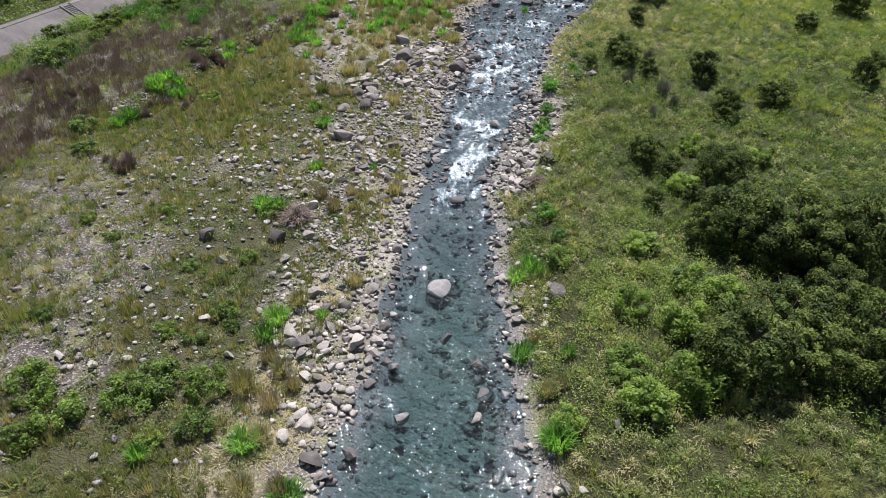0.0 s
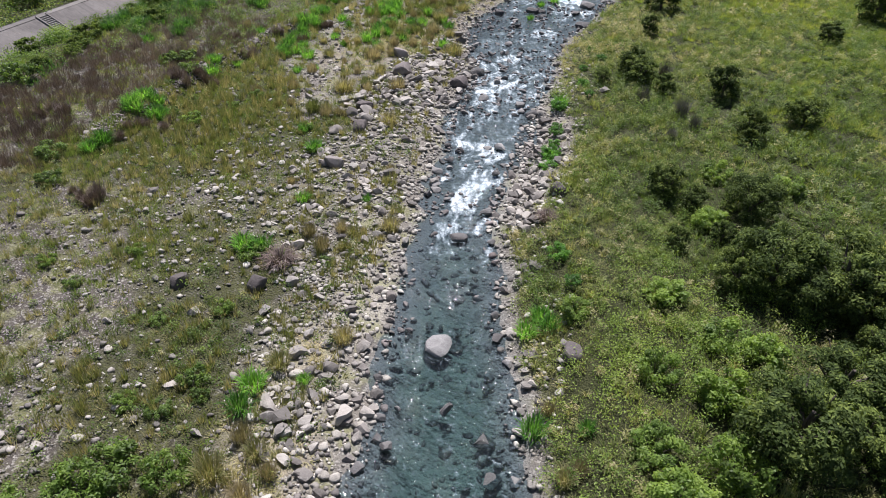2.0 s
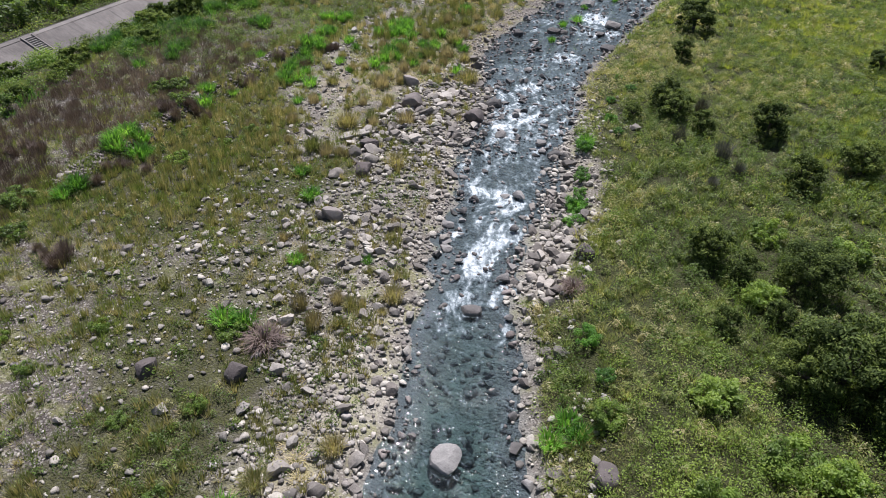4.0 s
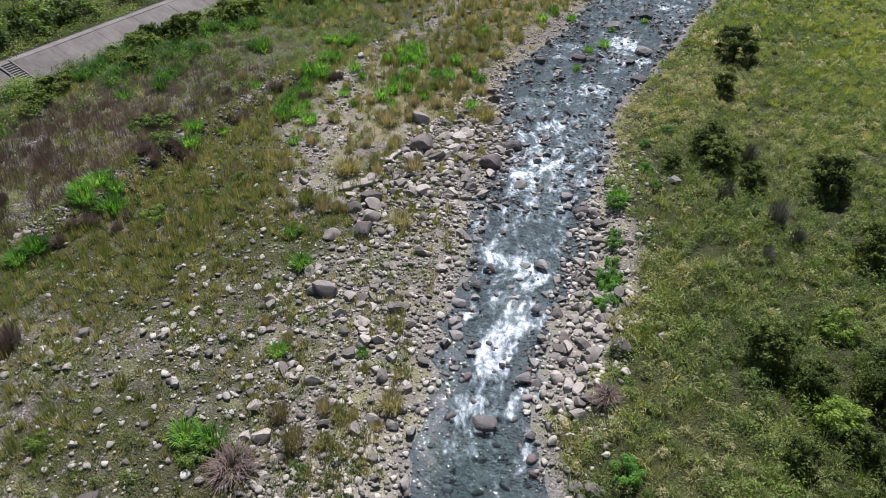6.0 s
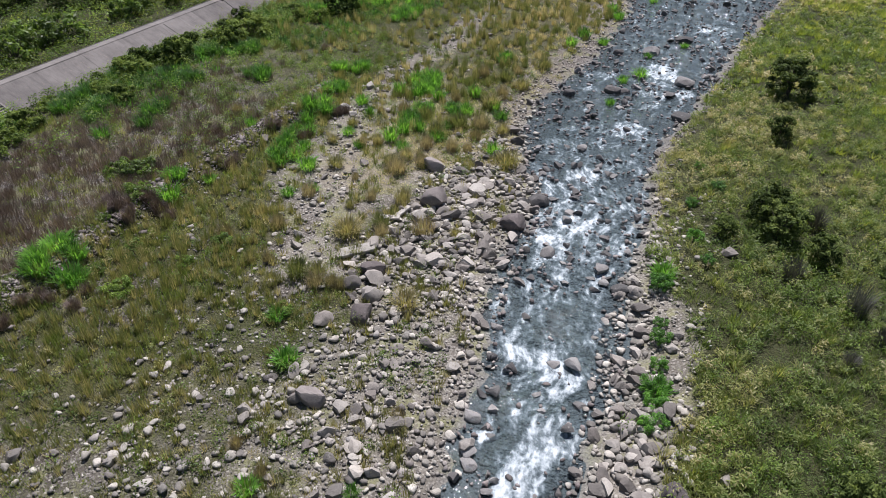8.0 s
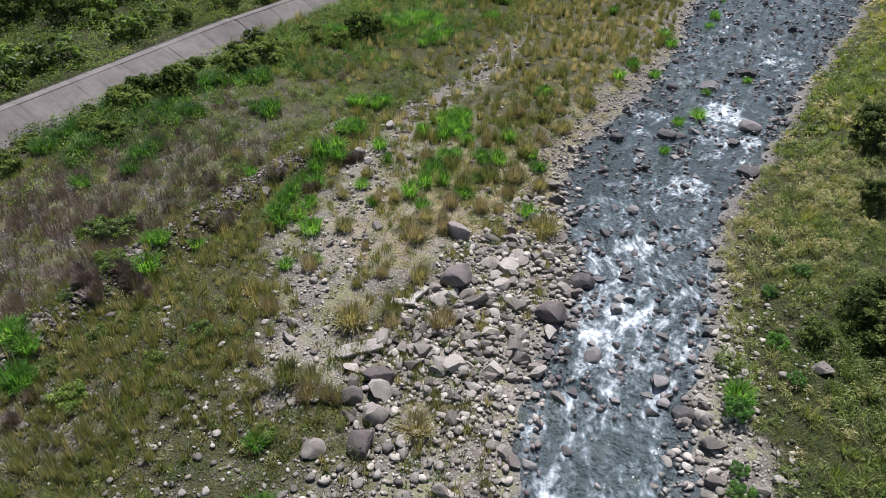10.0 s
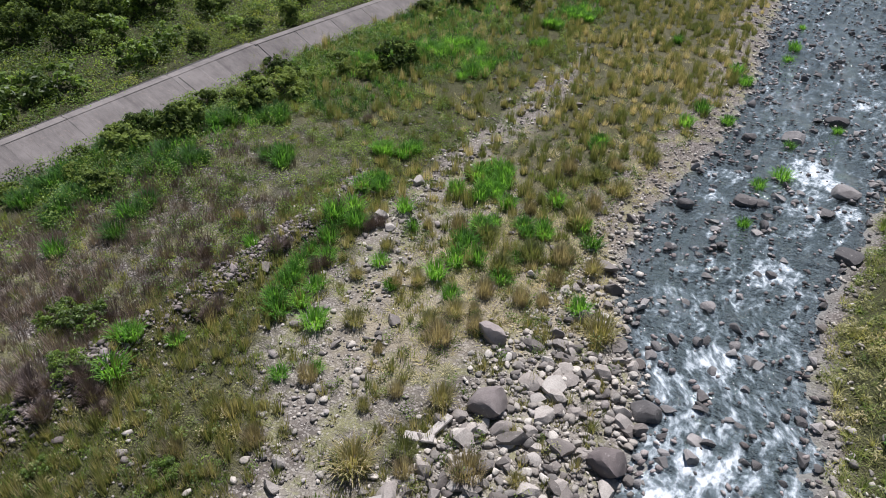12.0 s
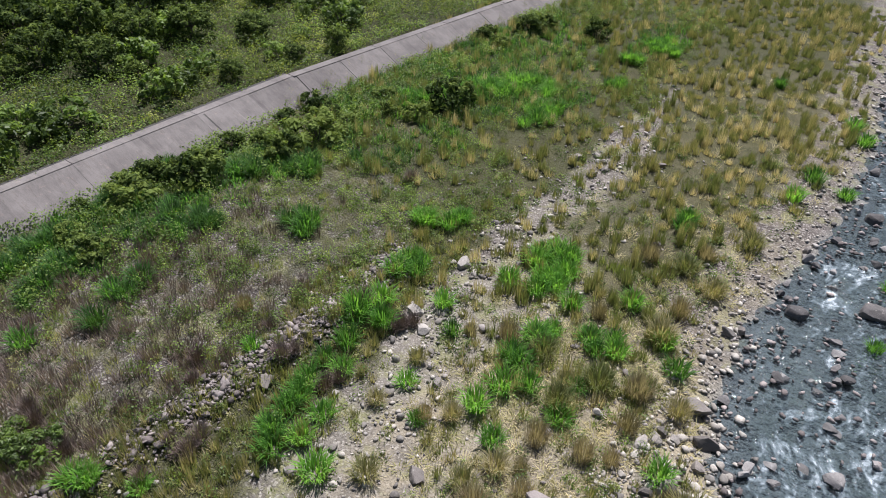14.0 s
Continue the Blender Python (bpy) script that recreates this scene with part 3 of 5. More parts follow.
FOAM_LOW = [(-13.8, 45.5, 0.9, 3.1, 1), (-13.4, 40.1, 1.1, 1.3, 0.7), (-11.1, 41.9, 1.0, 0.7, 0.6), (-15.6, 52.3, 1.9, 0.8, 1), (-14.0, 51.6, 1.1, 1.3, 0.9), (-14.1, 54.5, 0.6, 1.5, 0.6), (-17.5, 53.5, 0.5, 0.7, 0.5), (-16.4, 46.5, 0.5, 0.4, 0.8), (-12.6, 50.4, 0.5, 1.6, 0.4)]
FOAM_MIDDLE = [(-18.7, 63.5, 1.5, 1.0, 1), (-17.5, 63.0, 0.8, 2.1, 0.8), (-16.8, 65.6, 1.6, 1.2, 0.9), (-19.2, 66.6, 1.0, 1.6, 0.7), (-14.5, 62.6, 0.7, 1.3, 0.6), (-18.1, 60.5, 0.6, 1.9, 0.6), (-19.1, 58.0, 0.9, 1.2, 0.4), (-19.3, 69.2, 1.3, 1.5, 0.8), (-17.0, 67.7, 0.8, 1.6, 0.6), (-18.2, 72.7, 0.8, 1.0, 0.9), (-17.4, 71.7, 0.6, 1.1, 0.5), (-16.8, 61.8, 0.7, 0.7, 0.6), (-14.3, 67.2, 0.8, 0.9, 0.6), (-14.1, 64.4, 0.5, 0.9, 0.5)]
FOAM_HIGH = [(-16.9, 96.5, 1.6, 2.0, 1), (-15.3, 95.4, 1.3, 1.2, 1), (-13.8, 91.9, 0.8, 1.1, 0.9), (-16.5, 92.6, 0.9, 1.4, 0.7), (-22.6, 92.8, 1.4, 0.8, 0.6), (-22.6, 89.2, 0.9, 0.9, 0.5), (-13.7, 113.7, 2.5, 1.5, 0.6), (-13.0, 110.4, 1.3, 1.4, 0.5), (-16.7, 89.6, 1.2, 1.3, 0.5), (-16.9, 82.2, 1.5, 1.0, 0.8), (-17.4, 77.5, 0.5, 1.1, 0.4), (-16.3, 86.9, 1.0, 1.5, 0.4), (-19.5, 72.7, 0.6, 0.7, 0.5)]
FOAM = FOAM_LOW + FOAM_MIDDLE + FOAM_HIGH
# entries over calm water also spread painted sky reflections there
RIFFLE = [(-16, 56, 3.5, 6, .58), (-18, 89, 6, 7, .42), (-17.5, 75, 6, 9, .52), (-16, 66, 4, 8, .62), (-14, 49, 2.6, 6, .55), (-14, 110, 6, 10, .3), (-9.2, 29, 2.8, 11, .80), (-6.4, 18, 2.8, 9, .80), (-12, 38, 2.6, 5, .6), (-16, 112, 9, 22, .40), (-17, 140, 12, 24, .40)]


def build_water():
    ys = np.concatenate([[-60, -20, 0], np.arange(8, 150, 0.25), [155, 170, 220, 400]])
    s = np.linspace(0, 1, 80)
    y = np.repeat(ys, len(s))
    x = bank_left(y) - 1.0 + np.tile(s, len(ys)) * (bank_right(y) - bank_left(y) + 2.0)
    white = [(px, py, rx * 1.2, ry * 1.2, w) for px, py, rx, ry, w in FOAM] + [(px + 0.15 * ry, py - 1.1 * ry, rx * 1.0, ry * 1.3, 0.6 * w) for px, py, rx, ry, w in FOAM]
    foam = np.maximum(spots(x, y, white), 1.0 * spots(x, y, RIFFLE) * (0.15 + 0.75 * ease(y, 36, 44)))
    # white wakes below the stones, longer where the water runs fast
    fast = np.clip(0.2 + 1.1 * spots(x, y, RIFFLE) + spots(x, y, white), 0, 1)
    for sx, sy, w in RIVER_STONES:
        if sy > 36 and w > 0.42:
            long = 1.3 + 1.2 * w
            near = np.flatnonzero((np.abs(y - sy + long * 0.4) < long) & (np.abs(x - sx) < w * 1.3))
            d = ((x[near] - sx) / (w * 0.75)) ** 2 + ((y[near] - sy + long * 0.4) / long) ** 2
            foam[near] = np.maximum(foam[near], 0.8 * fast[near] * ease(d, 1.0, 0.2))
    foam = np.clip(foam + 0.25 * (rough_noise(x, y * 0.8, 1.5, 33) - 0.5), 0, 1)
    rough = np.clip(0.40 + 0.25 * ease(y, 56, 66) + foam + spots(x, y, RIFFLE), 0, 1)
    z = LEVEL + (0.05 + 0.20 * foam) * (rough_noise(x * 1.6, y, 1.3, 31) - 0.5) + 0.03 * np.sin(y * 2.2 + 3 * value_noise(x, y, 2, 3)) * rough
    me = mesh_from("water", np.stack([x, y, z], 1), [grid_faces(len(ys), len(s))], WATER, {"foam": foam, "rough": rough, "across": x - (bank_left(y) + bank_right(y)) / 2 + 0.35 * rough_noise(x, y, 2.2, 36), "along": y * 1.04 + 0.5 * rough_noise(x, y, 1.6, 38), "depth": np.clip((LEVEL - land(x, y)) / 0.7, 0, 1)}, True)
    tagged(new("water", me), "clear shallow mountain river with white rapids", "water", "", "structure")


def choose_river_stones():
    gen = np.random.default_rng(23)
    x, y = scatter(gen, -28, 0, 12, 152, 3.2, lambda x, y: ((x > bank_left(y)) & (x < bank_right(y))) * (0.7 + 0.9 * ease(np.minimum(x - bank_left(y), bank_right(y) - x), 2.2, 0.4)) * np.where(y < 42, 0.10, np.where(y > 60, 0.62, 0.36)) * (0.1 + 1.5 * rough_noise(x, y, 3.2, 52)))
    return list(zip(x, y, np.clip(gen.lognormal(-1.12, 0.45, len(x)), 0.18, 1.0)))


RIVER_STONES = choose_river_stones()
build_ground()
build_water()


# ---- concrete embankment ----
def slab_mesh(length):
    """A sloped concrete facing slab with softened edges, its foot at the origin, running along y."""
    bm = bmesh.new()
    bmesh.ops.create_cube(bm, size=1)
    for v in bm.verts:
        v.co = Vector((-(v.co.x + 0.5) * 3.1, v.co.y * length, (v.co.z - 0.5) * 0.25 + (v.co.x + 0.5) * 1.45))
    bmesh.ops.bevel(bm, geom=bm.edges[:], offset=0.008, segments=1, affect="EDGES")
    return bm


def block_bm(sx, sy, sz, bevel=0.02):
    bm = bmesh.new()
    bmesh.ops.create_cube(bm, size=1)
    bmesh.ops.scale(bm, vec=(sx, sy, sz), verts=bm.verts)
    if bevel:
        bmesh.ops.bevel(bm, geom=bm.edges[:], offset=bevel, segments=1, affect="EDGES")
    return bm


def build_embankment():
    bank = tagged(new("embankment"), "weathered grey concrete river embankment with sloped slabs", "embankment", "", "structure")
    bank.location = (EDGE_X, 0, 0)
    slab = part("slab", slab_mesh(4.994), CONCRETE, bank)
    cap = part("coping", block_bm(0.85, 9.97, 0.3), CONCRETE_CREST, bank, "pale concrete coping along the crest")
    slab.location, cap.location = (0.45, 42.5, -0.10), (-3.06, 45, 1.24)
    for i in range(1, 27):
        y = 42.5 + 5 * i
        o = new("slab", slab.data)
        o.parent, o.location = bank, (0.45 + float(bend(y)) + (0.10 if y > 89 else 0.0) + rng.normal(0, 0.012), y, -0.10 + rng.normal(0, 0.008))
        o.rotation_euler = (0, 0, -math.atan(0.085) if y > 89 else 0.0)
    for i in range(1, 14):
        y = 45 + 10 * i
        o = new("coping", cap.data)
        o.parent, o.location = bank, (-3.06 + float(bend(y)) + (0.10 if y > 89 else 0.0) + rng.normal(0, 0.02), y, 1.24 + rng.normal(0, 0.012))
        o.rotation_euler = (0, 0, -math.atan(0.085) if y > 89 else 0.0)
    filler = part("slab", slab_mesh(1.3), CONCRETE, bank)
    filler.location, filler.rotation_euler = (0.50, 90.0, -0.115), (0, 0, -0.5 * math.atan(0.085))
    # strip behind the coping: soil and the plants' shade put into one dark colour
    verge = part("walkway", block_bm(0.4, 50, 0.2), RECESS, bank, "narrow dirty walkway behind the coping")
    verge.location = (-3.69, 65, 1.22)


build_embankment()


# ---- where the single stones and plants stand: x, y, width ----
BOULDERS_A = [(-10.6, 15.6, 0.9), (-11.5, 16.2, 1.1), (-12.6, 17.8, 1.0), (-8.3, 19.0, 0.7), (-4.0, 19.5, 0.7), (-10.2, 19.6, 0.6), (-13.0, 19.9, 0.6), (-8.8, 20.0, 1.0), (-18.4, 20.1, 0.6), (-2.9, 20.5, 0.8), (-14.4, 21.0, 0.5), (-11.0, 21.3, 0.7), (-13.3, 21.4, 0.6), (-11.6, 21.7, 0.6), (-21.4, 22.1, 0.7), (1.2, 22.3, 0.9), (-14.2, 22.5, 0.8), (-11.7, 22.7, 0.7), (-5.3, 22.9, 0.9), (-10.9, 23.2, 0.7), (-4.4, 23.3, 0.8), (-15.7, 23.4, 0.5), (-11.7, 23.4, 0.7), (-12.8, 23.5, 1.2), (-13.5, 23.6, 0.5), (-14.6, 24.0, 0.8), (-12.0, 24.3, 0.8), (-11.3, 24.3, 0.7), (-27.4, 24.6, 0.5), (-6.3, 25.0, 1.1), (-16.5, 25.1, 0.6), (-12.0, 25.5, 0.6)]
BOULDERS_B = [(-12.5, 26.6, 0.7), (-23.6, 27.0, 0.7), (-4.4, 27.1, 0.5), (-5.4, 27.4, 0.5), (-4.4, 27.7, 0.5), (-7.0, 28.3, 0.5), (-3.6, 28.4, 0.6), (-4.9, 28.7, 0.6), (-26.0, 28.8, 1.2), (-7.3, 28.9, 0.7), (-5.6, 29.6, 0.5), (-10.4, 29.8, 1.5), (-6.6, 30.0, 0.8), (-21.7, 30.2, 1.2), (-5.6, 30.7, 0.9), (-13.5, 30.7, 0.6), (-3.5, 30.8, 1.2), (-20.1, 31.3, 0.9), (-14.9, 31.3, 0.6), (-9.8, 31.4, 0.6), (-7.6, 31.5, 0.7), (-6.9, 31.7, 0.5), (-14.4, 32.5, 0.9), (-15.2, 32.7, 0.6), (-20.4, 32.9, 0.6), (-20.3, 33.8, 0.5), (-15.6, 33.9, 0.5), (-25.3, 34.4, 0.7), (-34.4, 34.6, 0.7), (-10.1, 35.0, 0.5), (-14.7, 35.3, 0.9), (-8.3, 35.4, 0.7)]
BOULDERS_C = [(-10.3, 35.6, 0.6), (-22.9, 36.0, 0.9), (-27.1, 36.7, 0.7), (-16.6, 37.7, 0.7), (-7.9, 37.8, 0.6), (-7.2, 37.8, 0.9), (-15.6, 37.9, 0.9), (-21.2, 38.5, 0.9), (-29.6, 38.5, 0.5), (-12.8, 39.8, 1.3), (-8.7, 40.3, 0.6), (-12.2, 40.4, 0.6), (-9.8, 40.6, 0.7), (-18.5, 41.5, 0.7), (-9.7, 41.8, 0.7), (-19.6, 42.4, 0.8), (-15.4, 42.5, 0.6), (-22.5, 43.4, 0.9), (-24.3, 44.7, 1.4), (-16.3, 44.8, 1.1), (-22.8, 44.8, 0.7), (-9.1, 45.2, 1.0), (-21.6, 45.3, 0.6), (-16.6, 45.5, 0.9), (-7.6, 46.1, 1.2), (-9.6, 46.4, 0.8), (-22.0, 46.5, 0.7), (-15.9, 46.7, 0.7), (-16.2, 47.2, 0.7), (-17.1, 47.3, 1.1), (-5.9, 47.8, 0.8), (-22.3, 48.2, 0.6)]
BOULDERS_D = [(-18.0, 48.4, 0.7), (-10.6, 48.4, 0.8), (-11.5, 48.7, 0.8), (-17.2, 48.8, 0.7), (-20.9, 49.1, 0.6), (-22.2, 49.4, 0.7), (-26.8, 49.6, 1.1), (-10.6, 49.6, 0.8), (-12.7, 50.3, 0.8), (-20.8, 50.4, 1.0), (-9.8, 50.4, 0.9), (-25.2, 50.9, 1.3), (-26.4, 51.8, 0.7), (-15.0, 52.0, 0.5), (-10.5, 52.8, 0.9), (-27.0, 52.9, 1.1), (-10.5, 53.6, 0.9), (-18.3, 53.7, 0.8), (-19.5, 53.7, 0.8), (-12.3, 54.4, 0.6), (-26.5, 54.6, 1.4), (-28.1, 54.6, 0.9), (-32.1, 54.7, 0.7), (-11.7, 55.0, 0.6), (-29.0, 55.1, 0.9), (-24.3, 56.5, 0.9), (-11.0, 56.7, 0.9), (-26.5, 56.9, 0.8), (-23.7, 57.0, 1.0), (-25.7, 57.2, 1.1), (-23.0, 57.5, 0.7), (-27.7, 57.6, 0.7)]
BOULDERS_E = [(-21.9, 58.0, 1.1), (-26.5, 58.2, 0.7), (-11.3, 58.4, 1.1), (-27.2, 58.8, 0.9), (-16.7, 58.9, 0.6), (-23.4, 59.0, 0.7), (-14.1, 59.3, 0.9), (-12.8, 59.8, 1.2), (-23.0, 60.0, 0.8), (-14.7, 60.4, 0.8), (-21.4, 60.5, 0.7), (-20.2, 61.2, 0.7), (-17.8, 61.6, 1.2), (-16.5, 62.2, 0.8), (-25.5, 62.3, 0.9), (-24.4, 63.0, 0.8), (-23.2, 63.0, 0.6), (-26.5, 63.3, 1.7), (-20.7, 63.3, 1.6), (-14.5, 63.3, 0.9), (-14.5, 63.9, 0.8), (-33.4, 64.2, 0.5), (-15.0, 64.9, 0.7), (-18.8, 65.0, 0.8), (-15.6, 65.3, 0.8), (-18.8, 65.4, 0.7), (-42.3, 65.4, 0.9), (-21.0, 65.9, 1.0), (-12.8, 66.3, 0.9), (-21.1, 66.5, 1.0), (-17.9, 66.9, 1.0)]
BOULDERS_F = [(-11.8, 66.9, 0.8), (-15.6, 66.9, 0.7), (-20.3, 67.1, 1.5), (-25.3, 67.3, 0.8), (-28.6, 67.5, 1.4), (-23.5, 67.6, 0.8), (-26.6, 67.9, 0.9), (-24.5, 68.0, 0.7), (-19.4, 68.0, 0.8), (-22.7, 68.1, 1.1), (-13.5, 68.3, 0.9), (-16.3, 68.8, 0.8), (-18.0, 68.9, 0.9), (-25.8, 69.5, 0.9), (-14.0, 70.6, 0.8), (-21.2, 71.2, 1.0), (-24.8, 71.4, 1.1), (-38.9, 72.8, 0.9), (-26.9, 73.0, 0.8), (-16.3, 73.3, 0.7), (-29.0, 73.3, 0.7), (-16.8, 73.6, 1.0), (-40.1, 73.7, 0.9), (-23.3, 74.0, 0.7), (-25.8, 74.2, 0.6), (-26.4, 74.3, 0.6), (-21.7, 74.8, 0.7), (-24.5, 75.0, 1.2), (-17.8, 75.5, 1.0), (-22.0, 75.8, 0.8), (-16.6, 75.9, 0.9), (-20.7, 76.4, 0.8)]
BOULDERS_G = [(-25.6, 76.6, 1.3), (-40.3, 78.6, 1.1), (-20.2, 79.3, 0.7), (-21.4, 81.5, 0.7), (-21.9, 82.0, 0.7), (-26.1, 82.6, 0.8), (-21.5, 85.7, 0.8), (-13.4, 85.8, 1.6), (-18.8, 85.9, 0.9), (-23.8, 86.8, 1.3), (-18.4, 88.5, 1.1), (-20.2, 89.4, 1.5), (-19.2, 89.9, 1.2), (-22.6, 90.6, 0.8), (-15.2, 90.9, 1.6), (-18.3, 91.3, 1.1), (-17.0, 93.0, 1.0), (-14.3, 94.4, 1.9), (-12.6, 95.5, 1.1), (-17.2, 99.1, 0.8), (-22.0, 100.0, 1.2), (-17.2, 100.4, 0.9), (-16.4, 101.4, 0.7), (-18.8, 101.9, 2.0), (-13.5, 102.0, 0.9), (-16.2, 107.1, 1.9)]
BOULDERS = BOULDERS_A + BOULDERS_B + BOULDERS_C + BOULDERS_D + BOULDERS_E + BOULDERS_F + BOULDERS_G
TUSSOCKS_A = [(-13.3, 13.5, 1.2), (-11.9, 14.1, 1.1), (-14.1, 16.1, 1.2), (-14.7, 18, 1.4), (-16.5, 18.4, 1.4), (-14.2, 19.4, 1.1), (-15.3, 20.1, 1.1), (-16.3, 20.6, 1.2), (-2.3, 23.7, 1.1), (-1.8, 24.3, 1.2), (-17.2, 25.1, 1.3), (-3.9, 27.2, 0.9), (-15.1, 28.1, 1.2), (-20, 34.8, 1.3), (-18.7, 35.3, 0.8), (-21.5, 35.9, 1.2), (-18.9, 37, 1), (-19.8, 37.1, 1), (-17.1, 37.3, 0.7), (-18.4, 37.4, 0.7), (-17, 38.6, 1.4), (-23.9, 40.2, 0.8), (-19.4, 40.2, 0.7), (-25.8, 41, 0.9), (-19.8, 45, 0.7), (-20.1, 45.6, 0.7), (-31.3, 51.1, 1.1), (-28.9, 52, 1.2), (-30.3, 52.3, 1.6), (-28, 52.4, 0.9), (-33.8, 52.4, 0.9), (-27.5, 52.4, 0.9)]
TUSSOCKS_B = [(-23.4, 52.7, 1.6), (-32.7, 52.7, 0.9), (-29.3, 52.8, 1.3), (-36.9, 53.8, 1.4), (-28.3, 55.7, 0.9), (-34.4, 56.1, 1.3), (-30, 57.4, 1.8), (-27.9, 58.2, 1.3), (-28.4, 59, 1.3), (-25.6, 59.5, 1.7), (-31.5, 60.2, 0.8), (-34.8, 60.2, 1.2), (-23.7, 60.3, 0.7), (-30.7, 61.7, 0.9), (-28.6, 62.4, 1.2), (-33, 63.5, 0.7), (-35.3, 64.5, 1.2), (-30.9, 65.9, 1.8), (-31.9, 66.6, 1.2), (-29.7, 67.6, 1.4), (-37.6, 67.8, 0.9), (-47.1, 68.1, 1.4), (-31.2, 68.1, 1.4), (-35.3, 68.4, 1), (-39.3, 68.7, 0.6), (-30.4, 68.7, 1), (-34.3, 69.2, 1.1), (-30.6, 70.4, 1.5), (-23.9, 70.7, 1.7), (-28.6, 70.8, 1.2), (-37.7, 71, 1.1), (-27.5, 71.3, 1)]
TUSSOCKS_C = [(-30.9, 72.7, 1.6), (-27.7, 73.4, 1.3), (-31.2, 74.1, 1.3), (-36.8, 74.2, 0.9), (-29.9, 74.9, 2), (-35, 75.1, 1.3), (-33, 75.1, 1.5), (-28.1, 75.6, 1.6), (-26.2, 75.7, 1.5), (-32.1, 79.5, 1.3), (-28.8, 79.8, 2.1), (-28.7, 82.2, 1.5), (-27.9, 85.2, 1.6), (-32, 86, 1.6), (-29.9, 86.2, 1.6), (-29.3, 88.1, 1.6), (-27.5, 91, 1.8)]
TUSSOCKS = TUSSOCKS_A + TUSSOCKS_B + TUSSOCKS_C
REEDS_A = [(-18.6, 13.3, 0.9), (-11.4, 14, 1.4), (-14.6, 15.5, 1.3), (-1.5, 21, 1.6), (-17.4, 22, 1.4), (-17.6, 23.4, 1.4), (-15.5, 24.7, 0.7), (-4.2, 25.9, 1.2), (-1.9, 26.4, 0.9), (-6.2, 32, 1.3), (-5.0, 32.6, 1.2), (-5.7, 33.2, 1.4), (-23.8, 33.4, 1.7), (-23.9, 39.3, 0.9), (-42.4, 39.7, 2.2), (-19.9, 41.1, 0.7), (-43.9, 45.9, 2.2), (-26.8, 46.2, 1.3), (-41.1, 46.5, 1.8), (-43.7, 47.5, 2.3), (-29.2, 48.7, 1.1), (-9.4, 52.3, 1.4), (-42.7, 55.3, 1.5), (-43.5, 57, 1.6), (-42, 58.5, 1.1), (-36.1, 59.6, 0.8), (-53.5, 59.7, 1.3), (-34.8, 60.9, 0.7), (-10.7, 61.6, 1.4), (-56.7, 61.8, 2), (-52, 62.7, 1.4), (-60.6, 62.8, 2.2)]
REEDS_B = [(-39.3, 63, 1.5), (-37, 63.3, 1.4), (-57.9, 63.6, 2.8), (-39.6, 63.9, 1.8), (-61.5, 64.9, 2.7), (-39.7, 65.3, 1.8), (-53.5, 65.4, 1.9), (-44.3, 66.3, 1.1), (-40.3, 66.6, 1.6), (-35.4, 68, 0.9), (-40.7, 68.6, 1.6), (-32.1, 69.1, 1), (-37.2, 69.5, 0.9), (-41.2, 69.7, 1.4), (-56.7, 70.2, 2.4), (-33.8, 70.3, 1.4), (-61.7, 70.3, 3.4), (-41.6, 71.6, 2.1), (-55.4, 71.6, 2.3), (-25.5, 71.8, 1.1), (-30.4, 71.9, 1.3), (-33.4, 72, 1.4), (-32.4, 72.7, 1.3), (-41.9, 73.1, 1.5), (-37.5, 73.6, 0.9), (-30.6, 74.1, 1), (-63, 74.2, 2.3), (-33.7, 74.8, 2.1), (-39.2, 75.1, 1.2), (-50.5, 75.2, 2.1), (-42.8, 76.4, 2.3), (-33.8, 76.5, 1.6)]
REEDS_C = [(-30.1, 77.3, 1.2), (-30.9, 77.5, 1.8), (-58.7, 77.6, 2.3), (-27.2, 78.1, 1.4), (-37.5, 79, 1.4), (-33.6, 79.2, 1.3), (-28.4, 79.4, 1.3), (-35.3, 80, 2.3), (-55.1, 80.3, 1.8), (-56.5, 80.5, 2.7), (-45.2, 81, 1.8), (-31, 81.3, 1.2), (-43.4, 81.6, 1.8), (-36, 82.2, 2.7), (-19.7, 86.4, 0.8), (-32, 90.6, 1.9), (-19.8, 92.3, 1.2), (-56.1, 94.2, 3.3), (-18.6, 94.5, 1.3), (-55, 96.6, 3.8), (-47, 97.4, 2.8), (-26.9, 98.5, 1.4), (-46.8, 99.2, 3.2), (-53.4, 99.4, 4.5), (-18.9, 100.2, 1.1), (-51.8, 101.5, 4), (-24.1, 101.6, 1.2), (-26.4, 102.2, 1.4), (-49.8, 103.1, 3.6), (-15.9, 105.4, 0.8), (-44.4, 108.4, 2.1), (-24.6, 111.2, 1.5)]
REEDS_D = [(-25.9, 113.3, 1.4), (-45.7, 114.3, 2.2), (-33.3, 119.1, 1.6), (-44.9, 120.9, 4.1), (-22.2, 121, 1.1), (-22.2, 124.7, 1.5), (-22.5, 133, 0.9)]
REEDS = REEDS_A + REEDS_B + REEDS_C + REEDS_D
